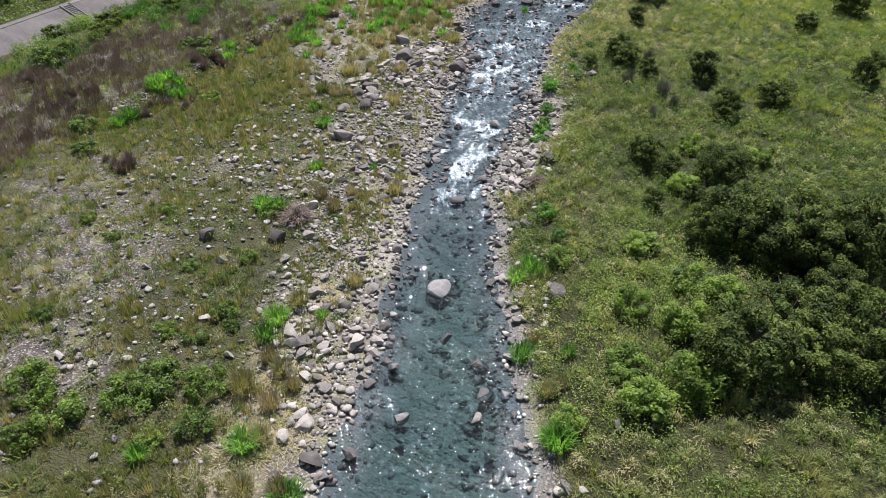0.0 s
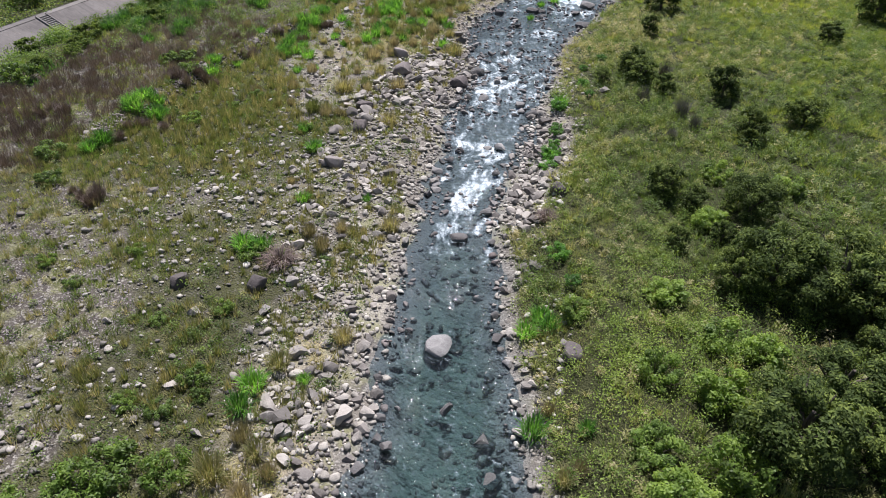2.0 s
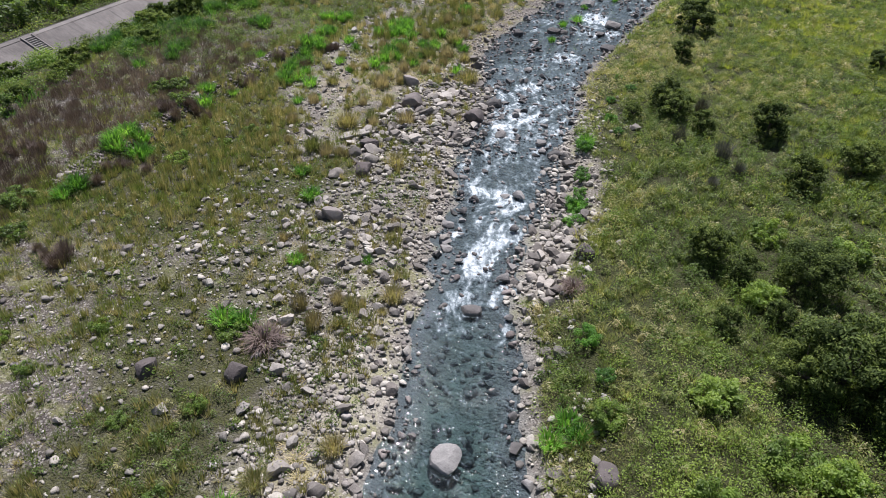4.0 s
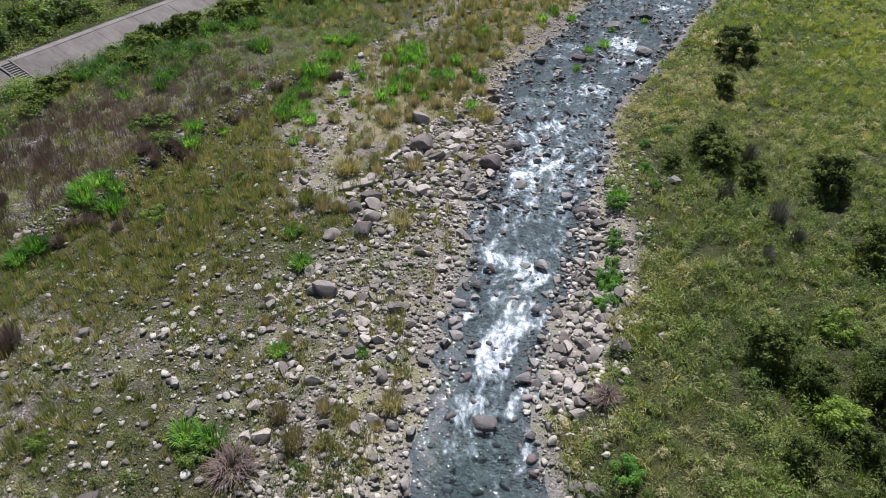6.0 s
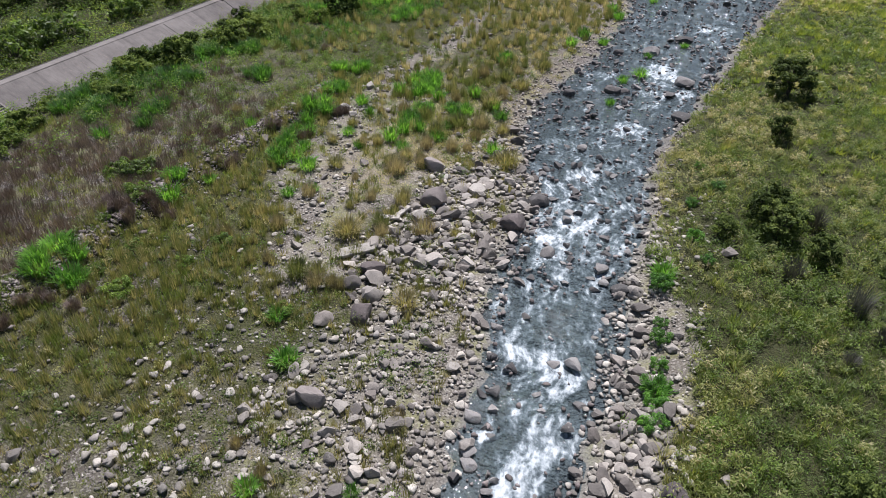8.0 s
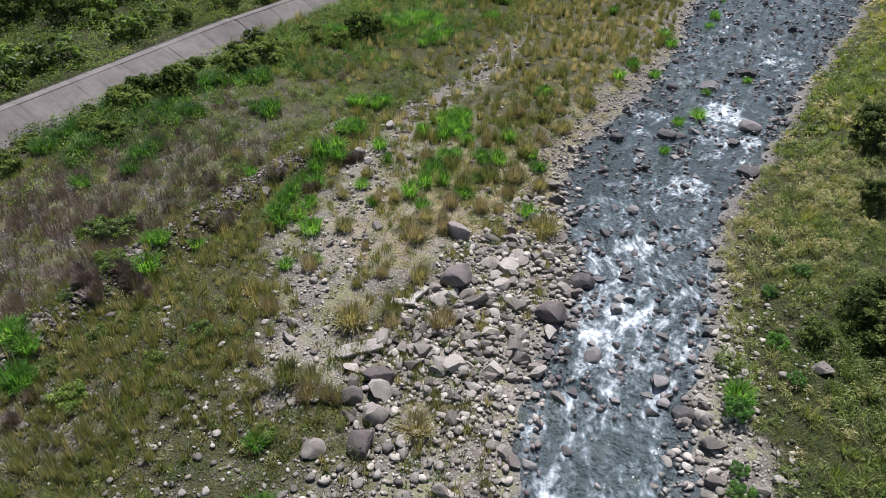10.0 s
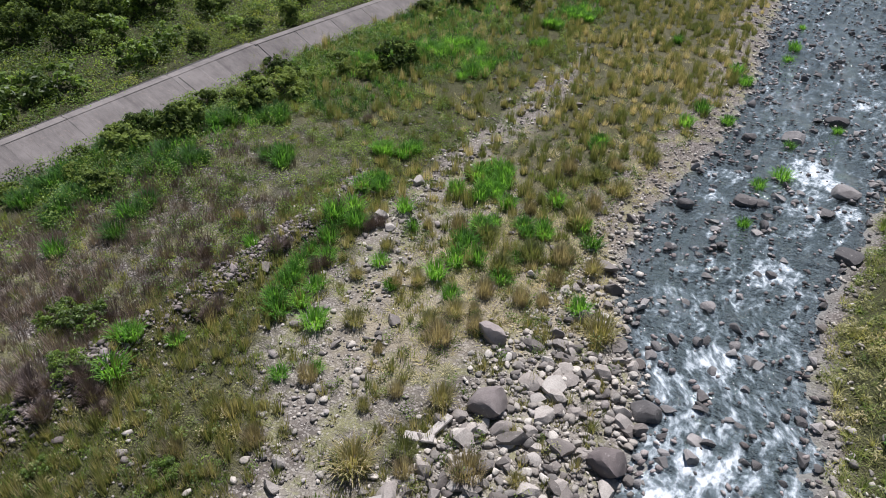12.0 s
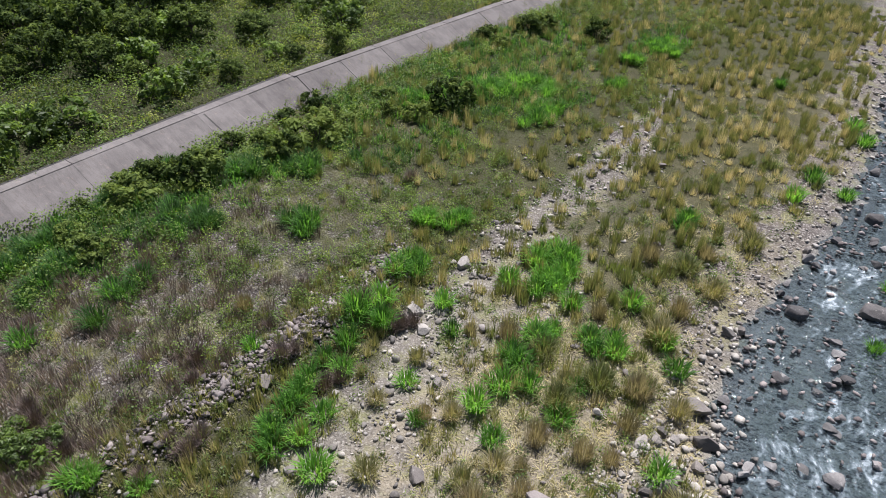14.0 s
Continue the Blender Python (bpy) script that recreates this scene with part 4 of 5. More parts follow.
BUSHES_A = [(-24, 12.2, 2), (-23.4, 13.8, 2.7), (-18.6, 14.3, 1.5), (-25.9, 14.7, 2.9), (-17.1, 15.6, 2.3), (-21.1, 15.8, 2.9), (-20.6, 17.2, 3), (-18.1, 17.8, 2.5), (-29.7, 19, 1.6), (-22.5, 20.4, 1.5), (-20.8, 20.6, 1.5), (-19.6, 22, 1.2), (-20.5, 22.7, 1.8), (-24.9, 25.6, 1.2), (-31.5, 26.4, 1.1), (-34.3, 27.4, 1.4), (-22.2, 27.7, 1.4), (-30.3, 30.2, 1.2), (-23.6, 32.6, 1.9), (-22.2, 33.2, 1.2), (-19.1, 33.7, 1.1), (-41.5, 34.7, 2.2), (-44.3, 37.7, 2.7), (-26.5, 46, 1.4), (-38.3, 46.4, 2.1), (-57.1, 46.9, 3.7), (-41, 47.5, 1.4), (-29.2, 49.2, 1.4), (-40.9, 50.2, 1.3), (-37, 50.2, 1.4), (-43.9, 51, 1), (-36.3, 52.9, 1.5)]
BUSHES_B = [(-44.2, 54.1, 2.3), (-48, 56.3, 2.6), (-46.7, 56.8, 2.9)]
BUSHES = BUSHES_A + BUSHES_B
FOOT_A = [(-57.9, 50.1, 3), (-63.5, 53.7, 3.2), (-57.8, 53.8, 2.6), (-58.9, 55.8, 2.6), (-60.3, 58.7, 2.5), (-62, 62.1, 2.5), (-57.5, 65.8, 3.1), (-60.4, 65.9, 2.6), (-61.2, 70.5, 3.4), (-62.5, 71.6, 3.3), (-60.7, 73, 3.7), (-59.6, 74.9, 4.2), (-59.3, 78.1, 3.6), (-58, 80.7, 3.2), (-58, 84.1, 3.5), (-57.7, 87.5, 2.7), (-56.6, 91, 2.8), (-54.4, 92, 2.7), (-59.1, 93.2, 2.9), (-53.3, 95.1, 3.3), (-58.4, 109.8, 3.5), (-63.1, 112.6, 3.6), (-57.4, 117.3, 3.6)]
DEAD_A = [(-37.1, 33.6, 1.8), (-38.3, 34.1, 1.7), (-42.2, 41.3, 1.7), (-49.3, 43, 2.5), (-55.3, 43.1, 2.5), (-41.9, 44, 1.8), (-39.7, 45, 1.6), (-45, 52.7, 1.7), (-43.6, 53, 2.9), (-41.9, 53.3, 2), (-45.9, 57.1, 1.4), (-48.7, 57.6, 1.7), (-42.4, 58.8, 1.1), (-42.5, 60.2, 1.4), (-42.2, 61.1, 1.4), (-45.4, 63.5, 1.9), (-45.1, 65.2, 1.1), (-42.6, 67.2, 1.4), (-39.9, 67.3, 1.4), (-44.9, 67.9, 0.9), (-41.8, 72.3, 1.4), (-40.2, 72.8, 2), (-48.7, 83.6, 1.5)]
FOOT_BUSHES = [(max(x, -63.2 + float(bend(y))), y, w * (0.42 + 0.06 * (i % 5))) for i, (x, y, w) in enumerate(FOOT_A)]
FOOT_DARK = [(-64.2, 72.3, 0.9), (-62.6, 73.3, 1.5), (-61.4, 75.2, 1.5), (-60.2, 76.7, 1.0), (-61.1, 71.5, 1.2), (-62.4, 88.6, 1.6), (-60.1, 87.9, 1.1), (-62.3, 79.6, 1.2), (-62.8, 85.4, 1.1), (-61.0, 81.3, 1.0), (-63.0, 68.2, 0.8), (-51.8, 118.9, 1.8), (-61.2, 111.5, 1.3), (-58.1, 115.7, 2.0)]


# ---- stairs on the embankment ----
def build_stairs(y):
    """A flight of concrete steps let into the slope, with pale side strings."""
    stairs = tagged(new("embankment_stairs"), "narrow pale concrete stairs let into the sloped embankment", "stairs")
    stairs.location = (EDGE_X + 0.45, y, -0.02)
    bm = bmesh.new()
    bmesh.ops.create_cube(bm, size=1)
    for v in bm.verts:
        v.co = Vector((-0.15 - (v.co.x + 0.5) * 3.0, v.co.y * 1.25, (v.co.z + 0.5) * 0.06 - 0.06 + (v.co.x + 0.5) * 1.42))
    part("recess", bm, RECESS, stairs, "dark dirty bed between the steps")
    for side in (-1, 1):
        bm = bmesh.new()
        bmesh.ops.create_cube(bm, size=1)
        for v in bm.verts:
            v.co = Vector((-0.05 - (v.co.x + 0.5) * 3.2, v.co.y * 0.16 + side * 0.66, (v.co.z + 0.5) * 0.22 - 0.12 + (v.co.x + 0.5) * 1.50))
        bmesh.ops.bevel(bm, geom=bm.edges[:], offset=0.02, segments=1, affect="EDGES")
        part("string", bm, CONCRETE_PALE, stairs)
    step = part("step", block_bm(0.15, 1.2, 0.14, 0.015), CONCRETE_PALE, stairs)
    step.location = (-0.25, 0, 0.05)
    for i in range(1, 12):
        o = new("step", step.data)
        o.parent, o.location = stairs, (-0.25 - 0.255 * i, 0, 0.05 + 0.120 * i)


build_stairs(59.3)


def build_open_joint(y, wide, material, label):
    """A joint between two facing slabs that has opened and stained."""
    bm = bmesh.new()
    bmesh.ops.create_cube(bm, size=1)
    for v in bm.verts:
        v.co = Vector((-(v.co.x + 0.5) * 2.2 - 0.7, v.co.y * wide + 0.04 * math.sin(v.co.x * 9), (v.co.z + 0.5) * 0.03 + 0.7 * 0.468 + (v.co.x + 0.5) * 1.03 - 0.02))
    part("open_joint", bm, material, bpy.data.objects["embankment"], label).location = (0.45, y, -0.10)


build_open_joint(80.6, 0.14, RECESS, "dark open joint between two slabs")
build_open_joint(83.0, 0.045, CONCRETE_PALE, "pale lime streak on the slab")


# ---- boulders ----
def build_boulders():
    gen = np.random.default_rng(11)
    fine, wet = [], []
    for i in range(14):
        co, faces = rock_arrays(gen, 3, gen.uniform(0.55, 0.8), 8 + i % 5, 0.14 + 0.02 * (i % 4))
        fine.append(mesh_from("boulder", co, [faces], BOULDER, (), True, 0.45))
        wet.append(mesh_from("boulder", co, [faces], RIVER_ROCK, (), True, 0.45))
    block = []
    for k in range(10):
        co, faces = block_arrays(gen, gen.uniform(0.6, 0.85))
        block.append(mesh_from("boulder", co, [faces], BLOCK_ROCK if k < 6 else RIVER_ROCK, (), True, 0.4))
    for x, y, w in BOULDERS:
        a, b = float(bank_left(np.array(y))), float(bank_right(np.array(y)))
        if a < x < b:
            label, group = "grey rounded boulder standing in the running river", "boulders in the river"
        elif w > 1.2:
            label, group = "large blocky grey boulder on the stony river flat", "boulders on the flat"
        else:
            label, group = "pale grey water-worn boulder among the cobbles", "boulders on the flat"
        shape = block[gen.integers(6, 10) if a < x < b else gen.integers(6)] if w > 1.1 and gen.random() < 0.8 else (wet if a < x < b else fine)[gen.integers(14)]
        ob = tagged(new("boulder", shape), label, "boulder", group)
        h = max(w, 0.5) * (0.51 if a < x < b else 0.55)
        tall = h * gen.uniform(0.85, 1.1) * (0.75 if a < x < b else 1.0)
        ob.location = (x, y, max(float(land(x, y)), LEVEL - 0.25) + 0.62 * tall * (0.6 if a < x < b else 0.62))
        ob.rotation_euler = (gen.normal(0, 0.08), gen.normal(0, 0.08), gen.uniform(-0.5, 0.5) + (0 if gen.random() < 0.7 else 1.5))
        ob.scale = (h * gen.uniform(0.95, 1.08), h * gen.uniform(0.85, 1.1), tall)


build_boulders()


def build_revetment():
    """Large dark rock slabs of the slope that bounds the right bank."""
    gen = np.random.default_rng(13)
    for i in range(14):
        y = 66 + 3.1 * i + gen.uniform(-0.5, 0.5)
        x = 19.6 + 0.11 * (y - 66) + gen.uniform(0, 0.6)
        co, faces = rock_arrays(gen, 3, 0.6, 14, 0.12)
        ob = tagged(new("rock_slab", mesh_from("rock_slab", co, [faces], DARK_ROCK, (), True, 0.45)), "large dark brown rock slab at the edge of the grassy bank", "rock", "rock slabs")
        ob.location, ob.scale, ob.rotation_euler = (x + 1.4, y, float(land(x, y)) + 0.5), (1.9, 1.9, 1.7), (0, -0.5, gen.uniform(-0.3, 0.3))


build_revetment()


# ---- broken concrete slabs on the flat ----
def build_slab(x, y, z, sx, sy, sz, turn, tip):
    bm = block_bm(sx, sy, sz, 0.03)
    bmesh.ops.subdivide_edges(bm, edges=bm.edges[:], cuts=2)
    for v in bm.verts:
        v.co += Vector((noise.noise(v.co * 2.1), noise.noise(v.co * 2.1 + Vector((7, 0, 0))), 0.4 * noise.noise(v.co * 3))) * 0.05
    me = bpy.data.meshes.new("concrete_slab")
    bm.to_mesh(me)
    bm.free()
    me.materials.append(CONCRETE_WASHED)
    ob = tagged(new("concrete_slab", me), "broken pale concrete slab lying among the cobbles", "slab", "broken slabs")
    ob.location, ob.rotation_euler = (x, y, z), (radians(tip), radians(-3), radians(turn))


build_slab(-28.3, 55.85, 0.27, 2.1, 0.75, 0.22, 44, 4)
build_slab(-28.3, 60.0, 0.22, 1.4, 0.45, 0.16, 20, -3)
build_slab(-27.85, 61.0, 0.24, 0.35, 1.5, 0.18, -10, 3)


# ---- loose stones ----
def build_stones():
    gen = np.random.default_rng(21)
    forms = [mesh_from("cobble", co, [f], BOULDER, (), True, 0.5) for co, f in (rock_arrays(gen, 2, gen.uniform(0.45, 0.75), 10, 0.2) for _ in range(12))]

    dark = [mesh_from("river_stone", co, [f], RIVER_ROCK, (), True, 0.5) for co, f in (rock_arrays(gen, 2, gen.uniform(0.4, 0.7), 10, 0.2) for _ in range(12))]

    def single(name, x, y, w, label, category, group, lift):
        ob = tagged(new(name, (dark if name == "river_stone" else forms)[gen.integers(12)]), label, category, group)
        ob.location = (x, y, max(float(land(x, y)), LEVEL - 0.2) + lift * w)
        ob.rotation_euler = (gen.normal(0, 0.2), gen.normal(0, 0.2), gen.uniform(0, 6.28))
        ob.scale = (w * 0.52, w * 0.52, w * 0.55)

    by_size = sorted(RIVER_STONES, key=lambda s: -s[2])
    small = np.array(by_size[300:])
    stuff("small_river_stones", scattered_rocks(small[:, 0], small[:, 1], small[:, 2], gen, 1, 0.1, 20, lift=0.12), RUBBLE, "small dark wet stones in the river bed", "stones")
    for x, y, w in by_size[:300]:
        single("river_stone", x, y, w, "wet dark stone breaking the surface of the river", "stone", "stones in the river", 0.34)
    x, y = scatter(gen, -42, 2, 10, 152, 17.0, lambda x, y: stoniness(x, y) * (0.8 - 0.5 * (y > 84)))
    size = np.clip(gen.lognormal(-1.50, 0.52, len(x)), 0.12, 1.05)
    size = size * (1 + 0.45 * spots(x, y, [(-24.5, 58, 4.5, 7, 1), (-22.5, 65, 3, 5, 1), (-25, 67, 4, 3, .6), (-9.8, 47, 2.5, 7, 1.0), (-11, 57, 2, 8, .6), (-14.5, 24, 3, 4, .5)]))
    largest = set(np.argsort(-size)[:300].tolist())
    for i in sorted(largest):
        single("cobble", x[i], y[i], size[i], "angular grey cobble on the river bar", "cobble", "cobbles on the bar", 0.14)
    rest = np.array([i not in largest for i in range(len(x))])
    x, y, size = x[rest], y[rest], size[rest]
    big = (size > 0.42) & (y < 75)
    a = joined(scattered_rocks(x[big], y[big], size[big], gen, 2, 0.2), scattered_rocks(x[~big], y[~big], size[~big], gen, 1, 0.2, 20))
    stuff("small_cobbles", a, COBBLE, "grey and pale water-worn cobbles covering the river bar", "cobbles")
    x, y = scatter(gen, -46, 2, 10, 100, 6.0, lambda x, y: np.clip(0.35 * (rough_noise(x, y, 2.0, 40) > 0.5) * (x < bank_left(y)) + 0.03 * spots(x, y, BARE) + 0.6 * stoniness(x, y), 0, 1) * (x < bank_left(y)))
    size = np.clip(gen.lognormal(-1.72, 0.5, len(x)), 0.08, 0.6)
    stuff("pebbles", scattered_rocks(x, y, size, gen, 1, 0.2, 16), PEBBLE, "small grey and white stones strewn over the soil", "pebbles")
    # sunken stones on the bed of the pool
    x, y = scatter(gen, -16, 1, 12, 46, 2.6, lambda x, y: ((x > bank_left(y) + 0.2) & (x < bank_right(y) - 0.2)) * (0.1 + 1.2 * rough_noise(x, y, 2.5, 57)))
    size = np.clip(gen.lognormal(-1.0, 0.4, len(x)), 0.2, 0.9)
    stuff("bed_stones", scattered_rocks(x, y, size, gen, 2, 0.45), RUBBLE, "rounded stones lying under the clear water", "stones")
    # berm
    n = 5600
    y = gen.uniform(40, 78, n)
    x = -43.5 + gen.normal(0, 0.7, n) + 1.2 * (0.5 - rough_noise(0 * y, y, 9, 8))
    keep = rough_noise(x * 0, y, 4.5, 61) + 0.15 * gen.uniform(-1, 1, n) > 0.27
    x, y = x[keep], y[keep]
    size = np.clip(gen.lognormal(-1.75, 0.45, len(x)), 0.10, 0.65)
    stuff("berm_stones", scattered_rocks(x, y, size, gen, 1, 0.2, 20, lift=0.03), RUBBLE, "piled grey stones along a low berm", "stones")


build_stones()


# ---- single grasses ----
def tussock_mesh(name, gen, blades, height, reach, width, material, mean, bend=0.45):
    one = np.zeros(1)
    arrays = clump_blades(one, one, blades, one + 0.30, one + height, one + reach, one + width, one + mean, gen, one, bend)
    return mesh_from(name, *arrays[:2], material, arrays[2])


def spread(places, limit, gen):
    """Break wide patches into several clumps."""
    out = []
    for x, y, w in places:
        if w <= limit:
            out.append((x, y, w))
        for _ in range(int(2.2 * (w / limit) ** 2) if w > limit else 0):
            a, r = gen.uniform(0, 6.28), 0.5 * w * math.sqrt(gen.random())
            out.append((x + r * math.cos(a), y + r * math.sin(a), limit * gen.uniform(0.7, 1.05)))
    return out


def plant(name, meshes, places, gen, label, category, group, grow=1.0):
    for x, y, w in places:
        w = max(w, 0.5)
        ob = tagged(new(name, meshes[gen.integers(len(meshes))]), label, category, group)
        s = w * grow * gen.uniform(0.85, 1.15)
        ob.location = (x, y, float(land(x, y)))
        ob.rotation_euler = (0, 0, gen.uniform(0, 6.28))
        ob.scale = (s, s, min(s, 1.9) * gen.uniform(0.85, 1.15))


def build_tussocks():
    gen = np.random.default_rng(31)
    dry = [tussock_mesh("grass_tussock", gen, 300, 0.85, 0.40, 0.016, GRASS_MEADOW, m) for m in (0.1, 0.22, 0.35, 0.48, 0.6)]
    plant("grass_tussock", dry, TUSSOCKS[::2], gen, "tufted olive and straw-coloured dry grass tussock", "grass tussock", "dry tussocks", 1.2)
    brown = [tussock_mesh("brown_tussock", gen, 330, 0.9, 0.26, 0.013, GRASS_BROWN, m, 0.2) for m in (0.2, 0.4, 0.6)]
    plant("brown_tussock", brown, TUSSOCKS[1::2], gen, "upright grey-brown brush of dry grass stalks", "grass tussock", "dry tussocks", 1.15)
    lush = [tussock_mesh("reed_clump", gen, 150, 0.85, 0.46, 0.030, GRASS_LUSH, m, 0.55) for m in (0.3, 0.5, 0.65, 0.8)]
    deep = [tussock_mesh("reed_clump", gen, 170, 0.85, 0.5, 0.026, GRASS_LUSH, m, 0.6) for m in (-0.05, 0.08, 0.2)]
    plant("reed_clump", deep, spread([r for r in REEDS if r[0] < -46 and r[1] < 92], 1.5, gen), gen, "deep green clump of arching reeds near the embankment", "reed clump", "green reeds", 1.22)
    plant("reed_clump", lush, spread([r for r in REEDS if r[0] >= -46 or r[1] >= 92], 1.5, gen), gen, "bright green clump of broad arching reed leaves", "reed clump", "green reeds", 1.22)


build_tussocks()


def build_dead_shrubs():
    gen = np.random.default_rng(33)
    kinds = [tussock_mesh("dead_shrub", gen, 260, 1.0, 0.45, 0.020, TWIG, m, 0.1) for m in (0.12, 0.25, 0.4)]
    plant("dead_shrub", kinds, spread(DEAD_A, 1.3, gen), gen, "leafless dark purple-brown twiggy shrub", "shrub", "dead shrubs", 0.85)
    grey = [tussock_mesh("grey_shrub", gen, 300, 1.15, 0.34, 0.016, GREY_TWIG, m, 0.1) for m in (0.3, 0.5)]
    plant("grey_shrub", grey, [(-3.9, 63.9, 1.7), (-0.6, 62.1, 1.7), (-2.7, 70.3, 1.6), (0.6, 60.0, 1.3), (-4.6, 68.4, 1.6), (-1.0, 57.5, 1.2)], gen, "leafless grey twiggy shrub in tall grass", "shrub", "grey shrubs", 1.0)
    straw = [tussock_mesh("dead_bush", gen, 360, 0.8, 0.75, 0.018, TWIG, 0.15, 0.9)]
    plant("dead_bush", straw, [(-21.7, 32.6, 2.0), (-7.6, 42.7, 1.5)], gen, "sprawling red-brown dead bush of dry stalks", "bush", "dead bushes", 1.0)


build_dead_shrubs()


# ---- bushes and trees ----
def tube(bm, a, b, ra, rb, sides=6):
    m = Matrix.Translation(a) @ (Vector(b) - Vector(a)).to_track_quat("Z", "Y").to_matrix().to_4x4()
    length = (Vector(b) - Vector(a)).length
    ring = bmesh.ops.create_cone(bm, segments=sides, radius1=ra, radius2=rb, depth=length, cap_ends=True)["verts"]
    bmesh.ops.transform(bm, matrix=m @ Matrix.Translation((0, 0, length / 2)), verts=ring)


def crown_arrays(gen, lobes, leaves, size, wide, low, high, tint):
    """Lobes of leaves over a crown of unit radius: dense outside, ragged at the rim, each leaf turned outwards."""
    sets = []
    for i in range(lobes):
        a, r, up = gen.uniform(0, 2 * np.pi), wide * math.sqrt(gen.uniform(0, 1)) * 0.8, gen.uniform(0, 1) ** 0.7
        top = low + (high - low) * up * math.sqrt(max(0.05, 1 - (r / wide) ** 2 * 0.8))
        c = np.array([r * math.cos(a), r * math.sin(a), top])
        rad = gen.uniform(0.11, 0.28) * wide
        d = gen.normal(size=(leaves, 3)) + (0, 0, 0.35)
        d /= np.linalg.norm(d, axis=1)[:, None]
        p = c + d * rad * (gen.uniform(0.25, 1.15, leaves) ** 0.45)[:, None] * (1, 1, 0.8)
        # light from above put into the tint: upper leaves lighter, lower ones darker
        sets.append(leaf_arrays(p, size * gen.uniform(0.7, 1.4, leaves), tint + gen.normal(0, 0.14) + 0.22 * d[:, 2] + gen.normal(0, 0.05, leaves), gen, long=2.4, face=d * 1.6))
    return joined(*sets)


def stem_bm(gen, height, count, thick):
    bm = bmesh.new()
    for _ in range(count):
        a, r = gen.uniform(0, 6.28), gen.uniform(0.15, 0.5)
        tube(bm, (0.05 * math.cos(a), 0.05 * math.sin(a), -0.1), (r * math.cos(a), r * math.sin(a), height * gen.uniform(0.6, 0.95)), thick, thick * 0.3, 5)
    return bm


def bush_thing(name, gen, material, leaves, size, tint, label, category, high=1.0, stem=BARK):
    """A bush of unit radius, as a pattern for copies."""
    ob = tagged(new(name), label, category)
    part("stem", stem_bm(gen, high * 0.8, 7, 0.03), stem, ob)
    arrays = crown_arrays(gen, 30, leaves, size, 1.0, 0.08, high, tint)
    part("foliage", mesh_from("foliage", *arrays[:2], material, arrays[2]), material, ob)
    return ob


def tree_thing(name, gen, material, leaves, size, tint, label, high=2.2):
    """A low spreading tree of crown radius 1, as a pattern for copies."""
    ob = tagged(new(name), label, "tree")
    bm = bmesh.new()
    tube(bm, (0, 0, -0.1), (0.03, 0.02, high * 0.35), 0.075, 0.055, 8)
    tube(bm, (0.03, 0.02, high * 0.35), (0.05, -0.03, high * 0.62), 0.055, 0.03, 8)
    part("trunk", bm, BARK, ob)
    for i in range(6):
        a = i * 1.05 + gen.uniform(-0.3, 0.3)
        bm = bmesh.new()
        r, z = gen.uniform(0.45, 0.7), high * gen.uniform(0.5, 0.75)
        mid = Vector((0.5 * r * math.cos(a), 0.5 * r * math.sin(a), high * 0.42))
        tube(bm, (0.03, 0.02, high * gen.uniform(0.2, 0.35)), mid, 0.04, 0.028, 6)
        tube(bm, mid, (r * math.cos(a), r * math.sin(a), z), 0.028, 0.008, 6)
        part("limb", bm, BARK, ob)
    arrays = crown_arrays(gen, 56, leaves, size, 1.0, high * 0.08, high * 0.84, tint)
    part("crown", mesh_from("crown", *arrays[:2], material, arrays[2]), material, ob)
    return ob


def stand(pattern, first, x, y, s, up, turn, group):
    """Put the pattern itself at its first place, and copies at the others."""
    m = pose(x, y, float(land(x, y)), 0, 0, turn)
    ob = pattern if first else copy_thing(pattern, m)
    if first:
        ob.matrix_basis = m
    ob.scale = (s, s, s * up)
    return tagged(ob, group=group)


def stand_all(patterns, places, gen, group, up=(0.85, 1.15)):
    used = set()
    for x, y, s in places:
        k = int(gen.integers(len(patterns)))
        if len(used) < len(patterns):
            k = len(used)
        stand(patterns[k], k not in used, x, y, s, gen.uniform(*up), gen.uniform(0, 360), group)
        used.add(k)


TREES_RIGHT = [(6.6, 28.2, 3.0), (9.3, 39.5, 3.1), (6.0, 39.8, 2.6), (12.6, 32.0, 2.4), (13.2, 40.5, 3.0), (4.9, 47.6, 2.1), (16.5, 35.5, 2.6), (8.6, 31.8, 2.7), (4.2, 39.0, 1.7), (7.9, 38.8, 2.2), (10.6, 38.4, 2.0), (9.6, 29.4, 2.2), (12.6, 28.6, 2.3), (11.2, 35.9, 1.9)]
TREES_SMALL = [(4.6, 41.8, 1.2), (5.4, 49.6, 1.3), (3.2, 43.6, 0.9), (0.6, 42.1, 0.9), (-0.9, 49.1, 0.8), (-0.7, 48.2, 1.5), (1.2, 47.0, 1.2), (-8.0, 66.6, 1.0), (-5.5, 82.7, 1.2), (-5.8, 69.5, 1.7), (2.6, 67.6, 1.8), (4.9, 59.8, 1.5), (9.1, 64.0, 1.9), (17.6, 73.5, 1.8), (18.6, 97, 2.6), (-5.2, 93, 2.4), (-4.8, 68, 1.8), (-2.4, 66.3, 1.2), (13, 88, 1.5)]
